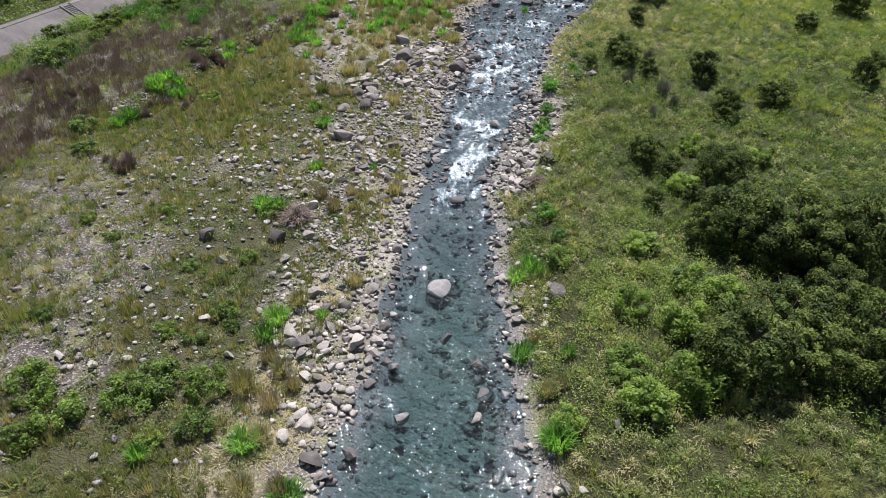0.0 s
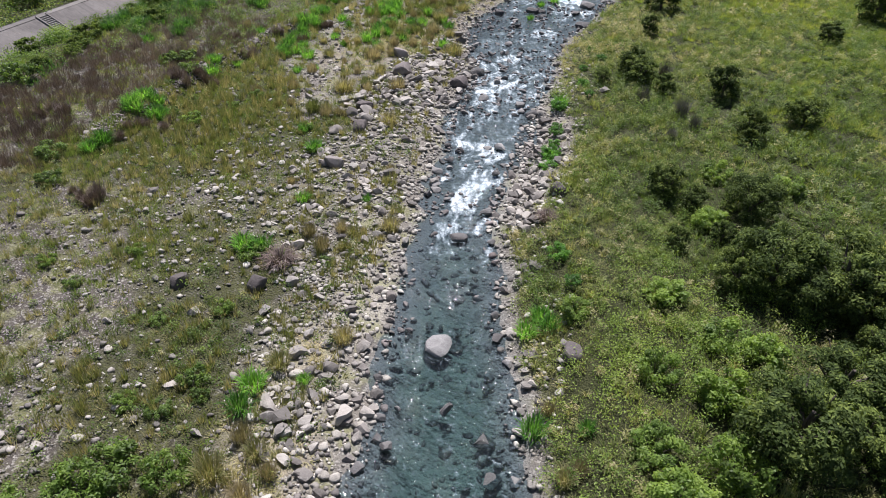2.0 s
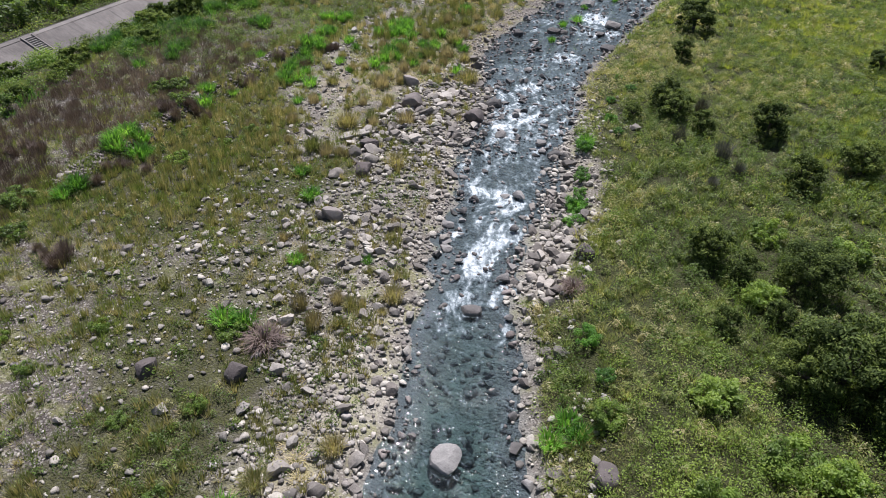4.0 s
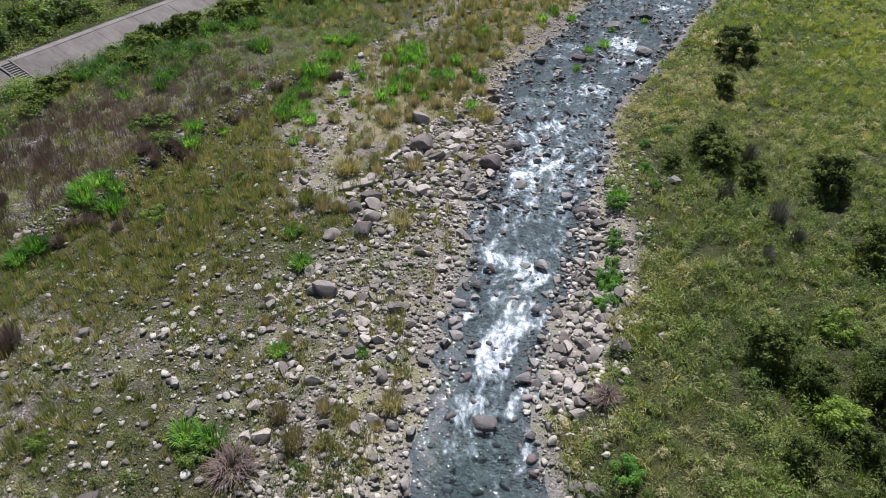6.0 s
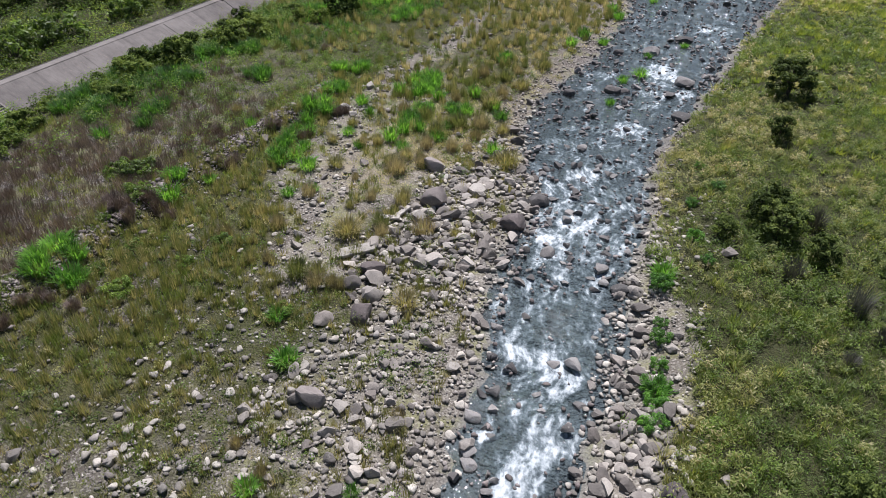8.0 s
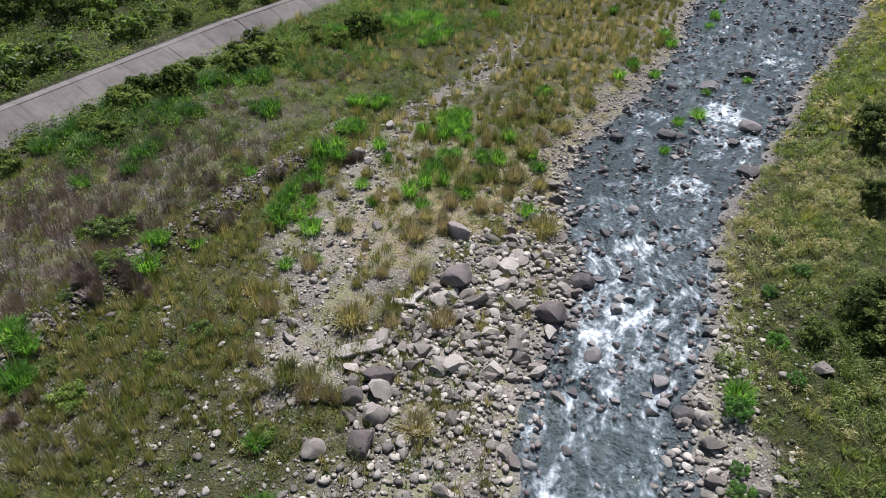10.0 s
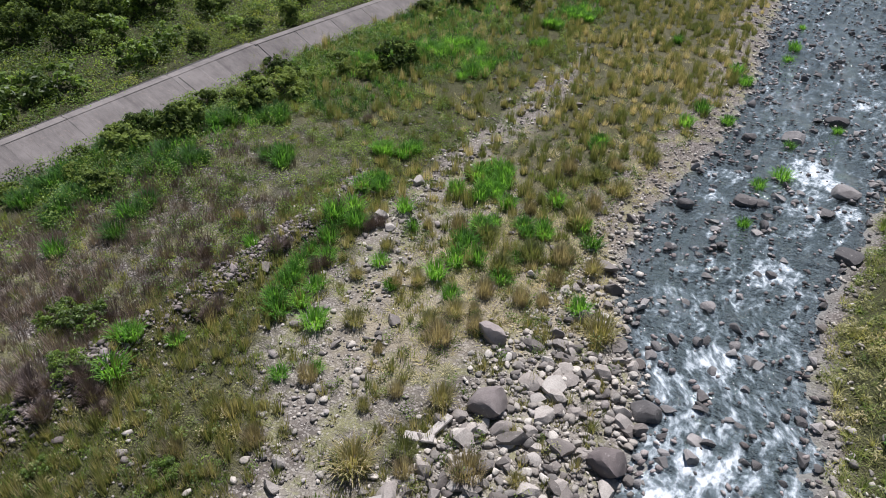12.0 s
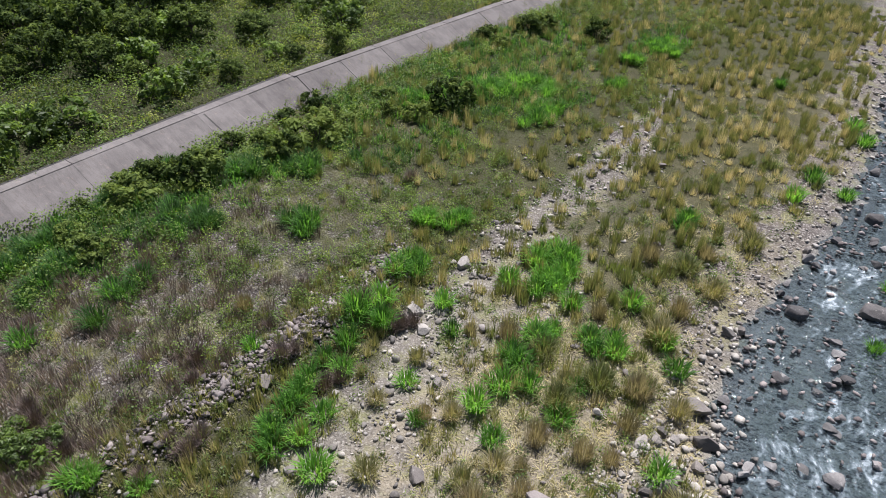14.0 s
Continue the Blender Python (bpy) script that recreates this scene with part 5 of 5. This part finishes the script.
TREES_BACK = [(-84.2, 77.5, 2.6), (-79.8, 79.9, 2.3), (-82.2, 85.2, 2.7), (-80.7, 90.1, 2.5), (-76.5, 94.2, 2.1), (-90.8, 78.9, 3.6), (-87.0, 82.1, 3.4), (-86.5, 89.0, 3.2), (-76.4, 81.4, 1.1), (-83.4, 74.6, 1.4), (-69.6, 93.0, 1.2), (-68.6, 97.5, 1.4), (-70.2, 86.3, 1.2), (-94, 92, 4.0), (-99, 84, 4.5), (-90, 99, 3.5), (-84, 103, 3.0), (-98, 72, 4.2), (-104, 96, 4.5), (-92, 66, 3.4), (-88, 112, 3.4), (-97, 108, 4.2), (-82, 124, 3.5), (-80, 54, 3.0), (-88, 132, 4)]
SHRUB_ROW = [(-10.7, 60.6, 0.95), (-9.2, 50.0, 0.8), (-9.3, 51.4, 0.75), (-9.5, 52.6, 0.85), (-9.6, 54.1, 0.6), (-9.9, 56.1, 0.75), (-10.1, 57.4, 0.55), (-5.9, 38.8, 0.9), (-4.6, 36.2, 0.7), (-9.6, 66.0, 0.7), (-8.6, 63.2, 0.6), (-10.4, 70.3, 0.6), (-9.0, 72.5, 0.7), (-10.6, 75.8, 0.5)]
SHRUBS_RIGHT = [(4.4, 25.6, 1.7), (2.3, 23.6, 1.6), (1.0, 26.0, 1.4), (3.4, 29.8, 1.6), (0.6, 30.5, 1.3), (2.4, 45.0, 1.3), (3.6, 34.0, 1.5), (0.5, 36.8, 1.4), (5.6, 33.5, 1.4), (-1.0, 22.0, 1.0), (-4.0, 33.6, 1.0), (2.5, 52, 1.3), (7.5, 52, 1.4)]


def build_foot_bushes(gen):
    kinds = [bush_thing("leafy_bush", gen, LEAF_DARK, 44, 0.076, t, "dense green bush growing over the concrete embankment foot", "bush", 0.9) for t in (0.5, 0.7, 0.85)]
    stand_all(kinds, [(x, y, w * gen.uniform(0.6, 1.15)) for x, y, w in FOOT_BUSHES if gen.random() < 0.85], gen, "bushes along the embankment foot")
    dark = [bush_thing("dark_bush", gen, LEAF_DARK, 60, 0.068, t, "large dark green bush at the foot of the concrete slope", "bush", 0.95) for t in (0.22, 0.36)]
    stand_all(dark, FOOT_DARK, gen, "dark bushes at the embankment foot")


def build_woody():
    gen = np.random.default_rng(41)
    trees = [tree_thing("tree", gen, LEAF_TREE, 180, 0.030, t, "dense dark green low-crowned tree on the grassy bank", 1.7) for t in (0.34, 0.46, 0.40)]
    stand_all(trees, TREES_RIGHT, gen, "dark trees on the bank")
    small = [tree_thing("small_tree", gen, LEAF_TREE, 84, 0.048, t, "small dark green tree standing in tall grass", 1.9) for t in (0.3, 0.45)]
    stand_all(small, TREES_SMALL, gen, "small trees on the bank")
    back = [tree_thing("broadleaf_tree", gen, LEAF_DARK, 52, 0.054, t, "broad dark green tree behind the embankment", 1.6) for t in (0.35, 0.55)]
    stand_all(back, TREES_BACK, gen, "trees behind the embankment")
    shrubs = [bush_thing("shrub", gen, LEAF_BRIGHT, 100, 0.050, t, "leafy bright green shrub on the grassy bank", "shrub") for t in (0.40, 0.55)]
    stand_all(shrubs, SHRUBS_RIGHT, gen, "bright shrubs on the bank")
    row = [bush_thing("reedy_shrub", gen, GRASS_LUSH, 110, 0.040, t, "rich green reedy shrub at the edge of the stony bank", "shrub", 0.9) for t in (0.12, 0.30, 0.42)]
    stand_all(row, SHRUB_ROW, gen, "green shrubs along the water")
    low = [bush_thing("bush", gen, LEAF_BRIGHT, 60, 0.052, t, "low olive-green leafy bush on stony soil", "bush", 0.75) for t in (0.2, 0.32, 0.45)]
    build_foot_bushes(gen)
    hedge = [bush_thing("thicket_bush", gen, LEAF_BRIGHT, 22, 0.085, t, "rounded green bush in the thicket behind the embankment", "bush", 1.0) for t in (0.05, 0.18, 0.32)]
    x, y = scatter(gen, -104, -68, 50, 140, 0.045, lambda x, y: (x - bend(y) < -70.2) * (0.3 + 0.9 * rough_noise(x, y, 6, 130)))
    stand_all(hedge, list(zip(x.tolist(), y.tolist(), gen.uniform(1.0, 2.7, len(x)).tolist())), gen, "bushes behind the embankment")
    stand_all(low, [(x, y, max(w, 0.9) * 0.5) for x, y, w in BUSHES], gen, "low bushes on the flat")


build_woody()


# ---- grass and scrub that nobody could count ----
def lumps(x, y, leaves, wide, high, size, tint, gen, long=1.7):
    """Low domes of leaves, all in one mesh."""
    n = len(x)
    i = np.repeat(np.arange(n), leaves)
    d = gen.normal(size=(n * leaves, 3))
    d[:, 2] = np.abs(d[:, 2])
    d /= np.linalg.norm(d, axis=1)[:, None]
    r = gen.uniform(0.3, 1.15, n * leaves) ** 0.5
    across = r * (wide + 0 * x)[i]
    p = np.stack([x[i] + d[:, 0] * across, y[i] + d[:, 1] * across, land(x, y)[i] + d[:, 2] * r * high[i]], 1)
    # sunlit tops and shaded skirts of the domes are painted through the tint
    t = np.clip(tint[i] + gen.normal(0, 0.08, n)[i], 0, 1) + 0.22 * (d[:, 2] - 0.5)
    return leaf_arrays(p, size * gen.uniform(0.7, 1.4, n * leaves), t, gen, long=long, face=d)


OLIVE = [(-38, 47, 5, 7, 1), (-35.5, 54, 3.5, 4, .8), (-36, 38, 4, 5, .5), (-40, 55, 2.5, 4, .8), (-33, 50, 3, 4, .5), (-41, 60, 2.6, 9, .7), (-41.5, 70, 2, 6, .5)]


def build_grass():
    gen = np.random.default_rng(51)
    leafy = [(0.5, 28.5, 3.6, 5.5, .9), (2.5, 24, 2.8, 3.4, .9), (1, 35.5, 4.5, 4, .6), (-2.8, 30.5, 1.6, 3.5, .7), (4.8, 37, 4, 3.5, .7), (11.5, 27, 3.5, 4, .3), (-1, 41, 3, 3.5, .4), (-0.5, 47, 3, 2.5, .5), (9, 33, 3, 3, .6), (2.2, 30, 3.5, 6, .9), (0.2, 24.5, 2.2, 3.5, .8), (17, 90, 6, 14, .6), (14, 75, 6, 8, .3), (6, 82, 8, 9, .25)]

    def right(x, y):
        return (1 - 0.65 * ease(y, 42, 36) * spots(x, y, leafy)) * np.where(y < 41, ease(x - bank_right(y), 0.5, 1.6), ease(x - bank_right(y), 2.6 - 2.3 * ease(y, 58, 64), 3.8 - 2.6 * ease(y, 58, 64))) * (0.35 + 1.1 * rough_noise(x, y, 1.6, 70)) * (1 - 0.35 * spots(x, y, [(-9.3, 66, 2.8, 6.5, 1)]))
    def hummock(x, y):
        """Tall tufts and low gaps between them."""
        return 0.35 + 0.9 * ease(value_noise(x, y, 1.1, 72), 0.15, 0.95) * (0.55 + 0.9 * value_noise(x, y, 5.0, 69))

    def tone(x, y):
        return 0.05 + 0.18 * ease(x - bank_right(y), 10, 4) - 0.22 * ease(y, 42, 58) + 0.22 * ease(y, 62, 78) + 0.7 * (rough_noise(x, y, 7.0, 71) - 0.3) + 0.7 * (rough_noise(x, y, 1.9, 73) - 0.42)

    def fill(x0, x1, y0, y1, per, blades, h, w):
        x, y = scatter(gen, x0, x1, y0, y1, per, right)
        t = np.clip(tone(x, y) + gen.normal(0, 0.12, len(x)), 0, 0.7)
        k = 0.6 + 0.7 * gen.random(len(x)) ** 1.3
        return clump_blades(x, y, blades, k * 0.36, h * k * hummock(x, y), k * h * 0.8, k ** 0.3 * w, t, gen, plain=True)
    sets = [fill(-11.5, 22, 12, 44, 4.0, 38, 0.50, 0.029), fill(-14, 4, 44, 92, 3.6, 34, 0.50, 0.037), fill(4, 28, 44, 92, 2.8, 22, 0.52, 0.065), fill(-13, 32, 92, 150, 2.0, 16, 0.60, 0.11)]
    stuff("tall_grass", joined(*sets), GRASS_OLIVE, "dense olive and yellow-green tall grass on the bank", "grass")
    # arching clumps of broad-bladed grass
    def arching(x0, x1, y0, y1, per, blades, w):
        x, y = scatter(gen, x0, x1, y0, y1, per, right)
        k = 0.6 + 0.75 * gen.random(len(x)) ** 1.4
        t = np.clip(tone(x, y) + 0.02 + gen.normal(0, 0.15, len(x)), 0, 0.65)
        return clump_blades(x, y, blades, k * 0.16, k * 0.85 * (0.5 + 0.5 * hummock(x, y)), k * 0.6, k ** 0.5 * w, t, gen, bend=0.7)
    sets = [arching(-11.5, 20, 12, 44, 0.9, 30, 0.030), arching(-13, 14, 44, 74, 0.7, 26, 0.034), arching(-13, 28, 74, 120, 0.25, 18, 0.07)]
    stuff("arching_grass", joined(*sets), GRASS_OLIVE, "arching tufts of broad-bladed green and straw grass", "grass")
    # soft mounds of fine arching blades
    def mounds(x0, x1, y0, y1, per, blades, w):
        x, y = scatter(gen, x0, x1, y0, y1, per, right)
        k = 0.6 + 0.8 * gen.random(len(x)) ** 1.5
        t = np.clip(tone(x, y) + 0.04 + gen.normal(0, 0.20, len(x)), -0.1, 0.8)
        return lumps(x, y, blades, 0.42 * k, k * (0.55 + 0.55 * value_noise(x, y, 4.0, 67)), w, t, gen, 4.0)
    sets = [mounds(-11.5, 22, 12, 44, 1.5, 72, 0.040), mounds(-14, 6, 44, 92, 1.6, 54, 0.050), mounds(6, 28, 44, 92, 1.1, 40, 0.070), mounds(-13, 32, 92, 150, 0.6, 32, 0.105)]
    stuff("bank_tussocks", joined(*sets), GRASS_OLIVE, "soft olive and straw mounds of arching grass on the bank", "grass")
    # dark low herbs in the grass
    x, y = scatter(gen, -12, 30, 14, 135, 0.95, lambda x, y: right(x, y) * (0.06 + 0.94 * ease(rough_noise(x, y, 4.5, 68), 0.44, 0.58)))
    k = 0.5 + 0.8 * gen.random(len(x)) ** 1.4
    a = lumps(x, y, 60, 0.55 * k, 1.25 * k, 0.056, np.clip(gen.normal(0.14, 0.16, len(x)), -0.15, 0.6), gen, 2.2)
    stuff("bank_herbs", a, LEAF_BRIGHT, "dark olive leafy herbs between the bank grasses", "herbs")
    # sunlit yellow-green grass higher up the bank
    x, y = scatter(gen, -10, 32, 40, 135, 1.7, lambda x, y: right(x, y) * np.clip(ease(x + 0.25 * (y - 60), 2, 12) * ease(y, 48, 66) * ease(rough_noise(x, y, 7.0, 63), 0.30, 0.58) + 0.25 * ease(rough_noise(x, y, 4.0, 64), 0.5, 0.65), 0, 1))
    a = clump_blades(x, y, 40, 0.38 + 0 * x, 0.68 * hummock(x, y), 0.5 + 0 * x, 0.036 + 0.04 * ease(y, 60, 90), np.clip(0.45 + 0.8 * (rough_noise(x, y, 5.0, 65) - 0.4) + gen.normal(0, 0.15, len(x)), 0, 1), gen, plain=True)
    stuff("lime_grass", a, GRASS_LIME, "sunlit yellow-green grass on the upper bank", "grass")
    # leafy undergrowth near the water
    x, y = scatter(gen, -12, 28, 14, 112, 2.8, lambda x, y: np.maximum(spots(x, y, leafy), 0.02 + 0.5 * ease(rough_noise(x, y, 5.0, 66), 0.52, 0.66)) * (x > bank_right(y) + 0.8) * (0.3 + 0.9 * rough_noise(x, y, 2.0, 77)))
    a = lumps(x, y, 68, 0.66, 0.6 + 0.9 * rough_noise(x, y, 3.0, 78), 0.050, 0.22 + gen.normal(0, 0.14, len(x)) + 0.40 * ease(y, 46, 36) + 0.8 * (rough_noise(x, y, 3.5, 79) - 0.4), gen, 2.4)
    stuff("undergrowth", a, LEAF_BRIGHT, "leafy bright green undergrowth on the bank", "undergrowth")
    # thin grass over the flat
    def flat(x, y):
        return (x < bank_left(y) - 1.5) * (x > -62) * greenness(x, y) * ease(rough_noise(x, y, 1.8, 80), 0.36, 0.62) * (1 - 0.5 * ease(y, 54, 62))
    x, y = scatter(gen, -62, -14, 8, 84, 11.0, flat)
    k = np.ones(len(x))
    t = np.clip(0.18 + 0.85 * (rough_noise(x, y, 8.0, 81) - 0.25) + gen.normal(0, 0.12, len(x)), 0, 1)
    high = (0.16 + 0.64 * rough_noise(x, y, 3.0, 82) ** 2) * (1 + 0.5 * ease(x, -26, -32))
    a = clump_blades(x, y, 18, k * 0.26, high, k * 0.15, k * 0.034, t, gen, plain=True)
    stuff("thin_grass", a, GRASS_OLIVE, "thin short olive grass on the stony flat", "grass")
    # small tussocks over the flat, taller where the olive grass closes up
    def tufted(x, y):
        return (x < bank_left(y) - 1.5) * (x > -46) * (0.20 + 0.8 * ease(rough_noise(x, y, 2.6, 85), 0.36, 0.6)) * (1 - 0.7 * spots(x, y, BARE)) * (1 - 0.85 * channel(x, y)) * ease(y, 84, 72) + 0.8 * spots(x, y, OLIVE)
    x, y = scatter(gen, -46, -14, 8, 84, 4.6, tufted)
    k = np.ones(len(x))
    t = np.clip(0.0 + 0.65 * gen.random(len(x)), 0, 1)
    a = clump_blades(x, y, 34, k * 0.2, 0.25 + 0.85 * gen.random(len(x)) ** 2.2 + 0.3 * spots(x, y, OLIVE), 0.18 + 0.2 * gen.random(len(x)), k * 0.042, t, gen, plain=True)
    stuff("small_tussocks", a, GRASS_MEADOW, "small olive and straw tussocks on the stony flat", "grass")
    # soft low mounds of olive grass on the flat
    x, y = scatter(gen, -61, -13, 8, 92, 0.95, lambda x, y: (x < bank_left(y) - 2.5) * (1 - 0.85 * channel(x, y)) * (1 - 0.7 * spots(x, y, BARE)) * (1 - 0.6 * spots(x, y, STONY)) * (0.1 + 0.9 * ease(rough_noise(x, y, 3.2, 88), 0.40, 0.6)) * np.where(x < -45, 0.35, 1.0))
    k = 0.5 + 0.7 * gen.random(len(x)) ** 1.6
    a = lumps(x, y, 56, 0.42 * k, 0.75 * k, 0.034, np.clip(0.30 + 0.7 * (rough_noise(x, y, 5.0, 89) - 0.4) + gen.normal(0, 0.2, len(x)), -0.1, 0.8), gen, 4.0)
    stuff("flat_mounds", a, GRASS_OLIVE, "soft olive grass mounds on the stony flat", "grass")
    # dark olive herbs scattered over the flat
    x, y = scatter(gen, -61, -13, 8, 112, 1.25, lambda x, y: ((x < bank_left(y) - 2) * (0.12 + 0.9 * ease(rough_noise(x, y, 3.0, 87), 0.46, 0.66)) * (1 - 0.5 * spots(x, y, BARE))) * np.where(x < -45, 1.6 * ease(y, 52, 72), 1))
    a = lumps(x, y, 38, 0.38, 0.25 + 0.7 * gen.random(len(x)) ** 1.5, 0.062, np.clip(gen.normal(0.10, 0.16, len(x)), -0.1, 0.6), gen)
    stuff("low_herbs", a, LEAF_BRIGHT, "small dark olive leafy herbs on the flat", "herbs")
    # leafy cover between the reeds of the upper flat
    def cover(x, y):
        return ease(x - bend(y), -63, -61) * ease(x, -38.5, -43.5) * ease(y, 56, 70) * ease(rough_noise(x, y, 3.6, 141), 0.40, 0.52)
    x, y = scatter(gen, -63, -38, 56, 135, 1.7, cover)
    a = lumps(x, y, 60, 0.52, 0.3 + 1.1 * gen.random(len(x)), 0.062, 1.1 * rough_noise(x, y, 5.0, 143) - 0.30 + gen.normal(0, 0.22, len(x)), gen)
    stuff("leafy_cover", a, LEAF_BRIGHT, "olive and dark green leafy weeds below the embankment", "weeds")
    # tussock meadow beside the upper river
    def meadow(x, y):
        return ease(bank_left(y) - x, 1.8 - ease(y, 95, 110), 4.0 - 1.8 * ease(y, 95, 110)) * np.maximum(ease(x, -47, -40), ease(y, 78, 92)) * ease(y, 70, 78) * (0.4 + 0.8 * rough_noise(x, y, 3.0, 90)) * (1 - 0.5 * channel(x, y))
    x, y = scatter(gen, -66, -22, 70, 150, 1.5, meadow)
    k = np.ones(len(x))
    t = np.clip(0.30 + 0.8 * (rough_noise(x, y, 6.0, 91) - 0.38) + gen.normal(0, 0.30, len(x)), 0, 1)
    a = clump_blades(x, y, 60, 0.2 + 0.16 * gen.random(len(x)), (0.45 + 1.1 * gen.random(len(x)) ** 1.4) * (0.6 + 0.8 * value_noise(x, y, 1.6, 92)), k * 0.26, k * 0.045, t, gen, plain=True)
    stuff("tussock_meadow", a, GRASS_MEADOW, "brown and olive tussock grass meadow", "grass")
    # dead straw lying between the tussocks
    x, y = scatter(gen, -58, -11, 8, 120, 3.4, lambda x, y: spots(x, y, STRAWY) * (1 - 0.7 * channel(x, y)) * (x < bank_left(y) - 0.8) * (0.2 + rough_noise(x, y, 2.2, 95)))
    k = np.ones(len(x))
    a = clump_blades(x, y, 34, k * 0.3, 0.18 + 0.3 * gen.random(len(x)), 0.5 + 0.3 * gen.random(len(x)), k * 0.036, np.clip(0.62 + gen.normal(0, 0.2, len(x)), 0, 1), gen, plain=True)
    stuff("dead_grass", a, GRASS_DRY, "pale dead straw lying between the tussocks", "grass")
    # dry leafless scrub on the bench
    def bench(x, y):
        return ease(x, -59.5, -56) * ease(x, -43.5, -45.5) * ease(y, 80, 58) * (0.15 + 1.0 * rough_noise(x, y, 4.0, 100))
    x, y = scatter(gen, -60, -42, 20, 120, 4.0, bench)
    k = np.ones(len(x))
    t = np.clip(0.15 + 0.9 * (rough_noise(x, y, 5.0, 101) - 0.2) + gen.normal(0, 0.1, len(x)), 0, 1)
    a = clump_blades(x, y, 44, k * 0.4, 0.5 + 0.7 * gen.random(len(x)), k * 0.3, k * 0.036, t, gen, plain=True)
    stuff("dry_scrub", a, TWIG, "leafless purple-brown dry scrub", "scrub")
    # reeds at the foot of the embankment and on the upper flat
    def foot(x, y):
        v = 0.8 * ease(x - bend(y), -64.3, -63.3) * ease(x, -54.5, -57.5) * ease(rough_noise(x, y, 5.0, 113), 0.42, 0.62) + 1.6 * spots(x, y, [(-53.5, 99, 5, 5, 1), (-48, 103, 3, 3, 1), (-46, 122, 2.5, 6, .9), (-60, 66, 3, 4, .9), (-57.3, 71, 3, 3, .8), (-58.7, 78, 3, 4, .8), (-55, 110, 7, 9, .5), (-53, 88, 5, 5, .35)])
        return np.clip(v, 0, 1) * (0.15 + 1.1 * rough_noise(x, y, 3.5, 110)) * ease(y, 30, 45)
    x, y = scatter(gen, -64.0, -42, 28, 132, 2.4, foot)
    k = np.ones(len(x))
    t = np.clip(-0.12 + 0.9 * (rough_noise(x, y, 4.0, 111) - 0.3) + gen.normal(0, 0.1, len(x)), -0.1, 1)
    a = clump_blades(x, y, 24, k * 0.4, 0.6 + 0.6 * gen.random(len(x)), k * 0.6, k * 0.06, t, gen, bend=0.6)
    stuff("foot_reeds", a, GRASS_LUSH, "green reeds along the foot of the embankment", "reeds")
    # leafy scrub that leans on the foot of the slabs
    x, y = scatter(gen, -64.6, -54, 30, 132, 2.6, lambda x, y: (x - bend(y) > -64.6) * (0.15 + 0.85 * ease(x, -55.5, -60)) * ease(rough_noise(x, y, 5.0, 115), 0.30, 0.50))
    a = lumps(x, y, 44, 0.75, 0.5 + 1.0 * rough_noise(x, y, 4.0, 116), 0.092, 0.75 * rough_noise(x, y, 4.5, 117) - 0.12, gen)
    stuff("foot_scrub", a, LEAF_BRIGHT, "dark and olive leafy scrub along the embankment foot", "scrub")
    # thicket behind the embankment
    def back(x, y):
        return ease(x - bend(y), -67.75, -67.95) * (0.45 + 0.9 * rough_noise(x, y, 3.0, 120))
    x, y = scatter(gen, -110, -62, 44, 145, 1.6, back)
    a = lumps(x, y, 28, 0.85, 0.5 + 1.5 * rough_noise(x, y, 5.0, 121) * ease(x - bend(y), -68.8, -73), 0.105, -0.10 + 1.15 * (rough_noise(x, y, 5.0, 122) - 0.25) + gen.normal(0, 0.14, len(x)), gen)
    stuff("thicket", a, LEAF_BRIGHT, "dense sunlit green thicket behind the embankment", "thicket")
    x, y = scatter(gen, -110, -62, 44, 145, 1.5, lambda x, y: back(x, y) * (0.2 + 0.8 * ease(rough_noise(x, y, 6.0, 124), 0.35, 0.6)))
    a = lumps(x, y, 28, 0.7, 0.5 + 0.8 * rough_noise(x, y, 2.5, 125), 0.07, np.clip(0.30 + 0.9 * (rough_noise(x, y, 5.0, 126) - 0.4) + gen.normal(0, 0.15, len(x)), 0, 1), gen, 3.5)
    stuff("terrace_grass", a, GRASS_LIME, "tall yellow-green grass behind the embankment", "grass")


build_grass()


def build_outskirts():
    """Sparse grass on the land around, so that it thins out and does not stop."""
    gen = np.random.default_rng(61)
    n = 9000
    x, y = gen.uniform(-125, 60, n), gen.uniform(-25, 175, n)
    keep = ((x < bank_left(y) - 3) | (x > bank_right(y) + 3)) & ((x < -70) | (x > -61)) & ((x < -25 - 1.12 * (y - 9.6)) | (x > 15 + 0.14 * (y - 23)) | (y > 94 + 0.845 * (x + 112.7)) | (y < 12))
    x, y = x[keep], y[keep]
    k = np.ones(len(x))
    a = clump_blades(x, y, 9, k * 0.7, 0.5 + 0.5 * gen.random(len(x)), k * 0.7, k * 0.17, np.clip(0.3 + gen.normal(0, 0.15, len(x)), 0, 1), gen, plain=True)
    stuff("outskirts_grass", a, GRASS_OLIVE, "sparse olive grass on the land around", "grass")


build_outskirts()
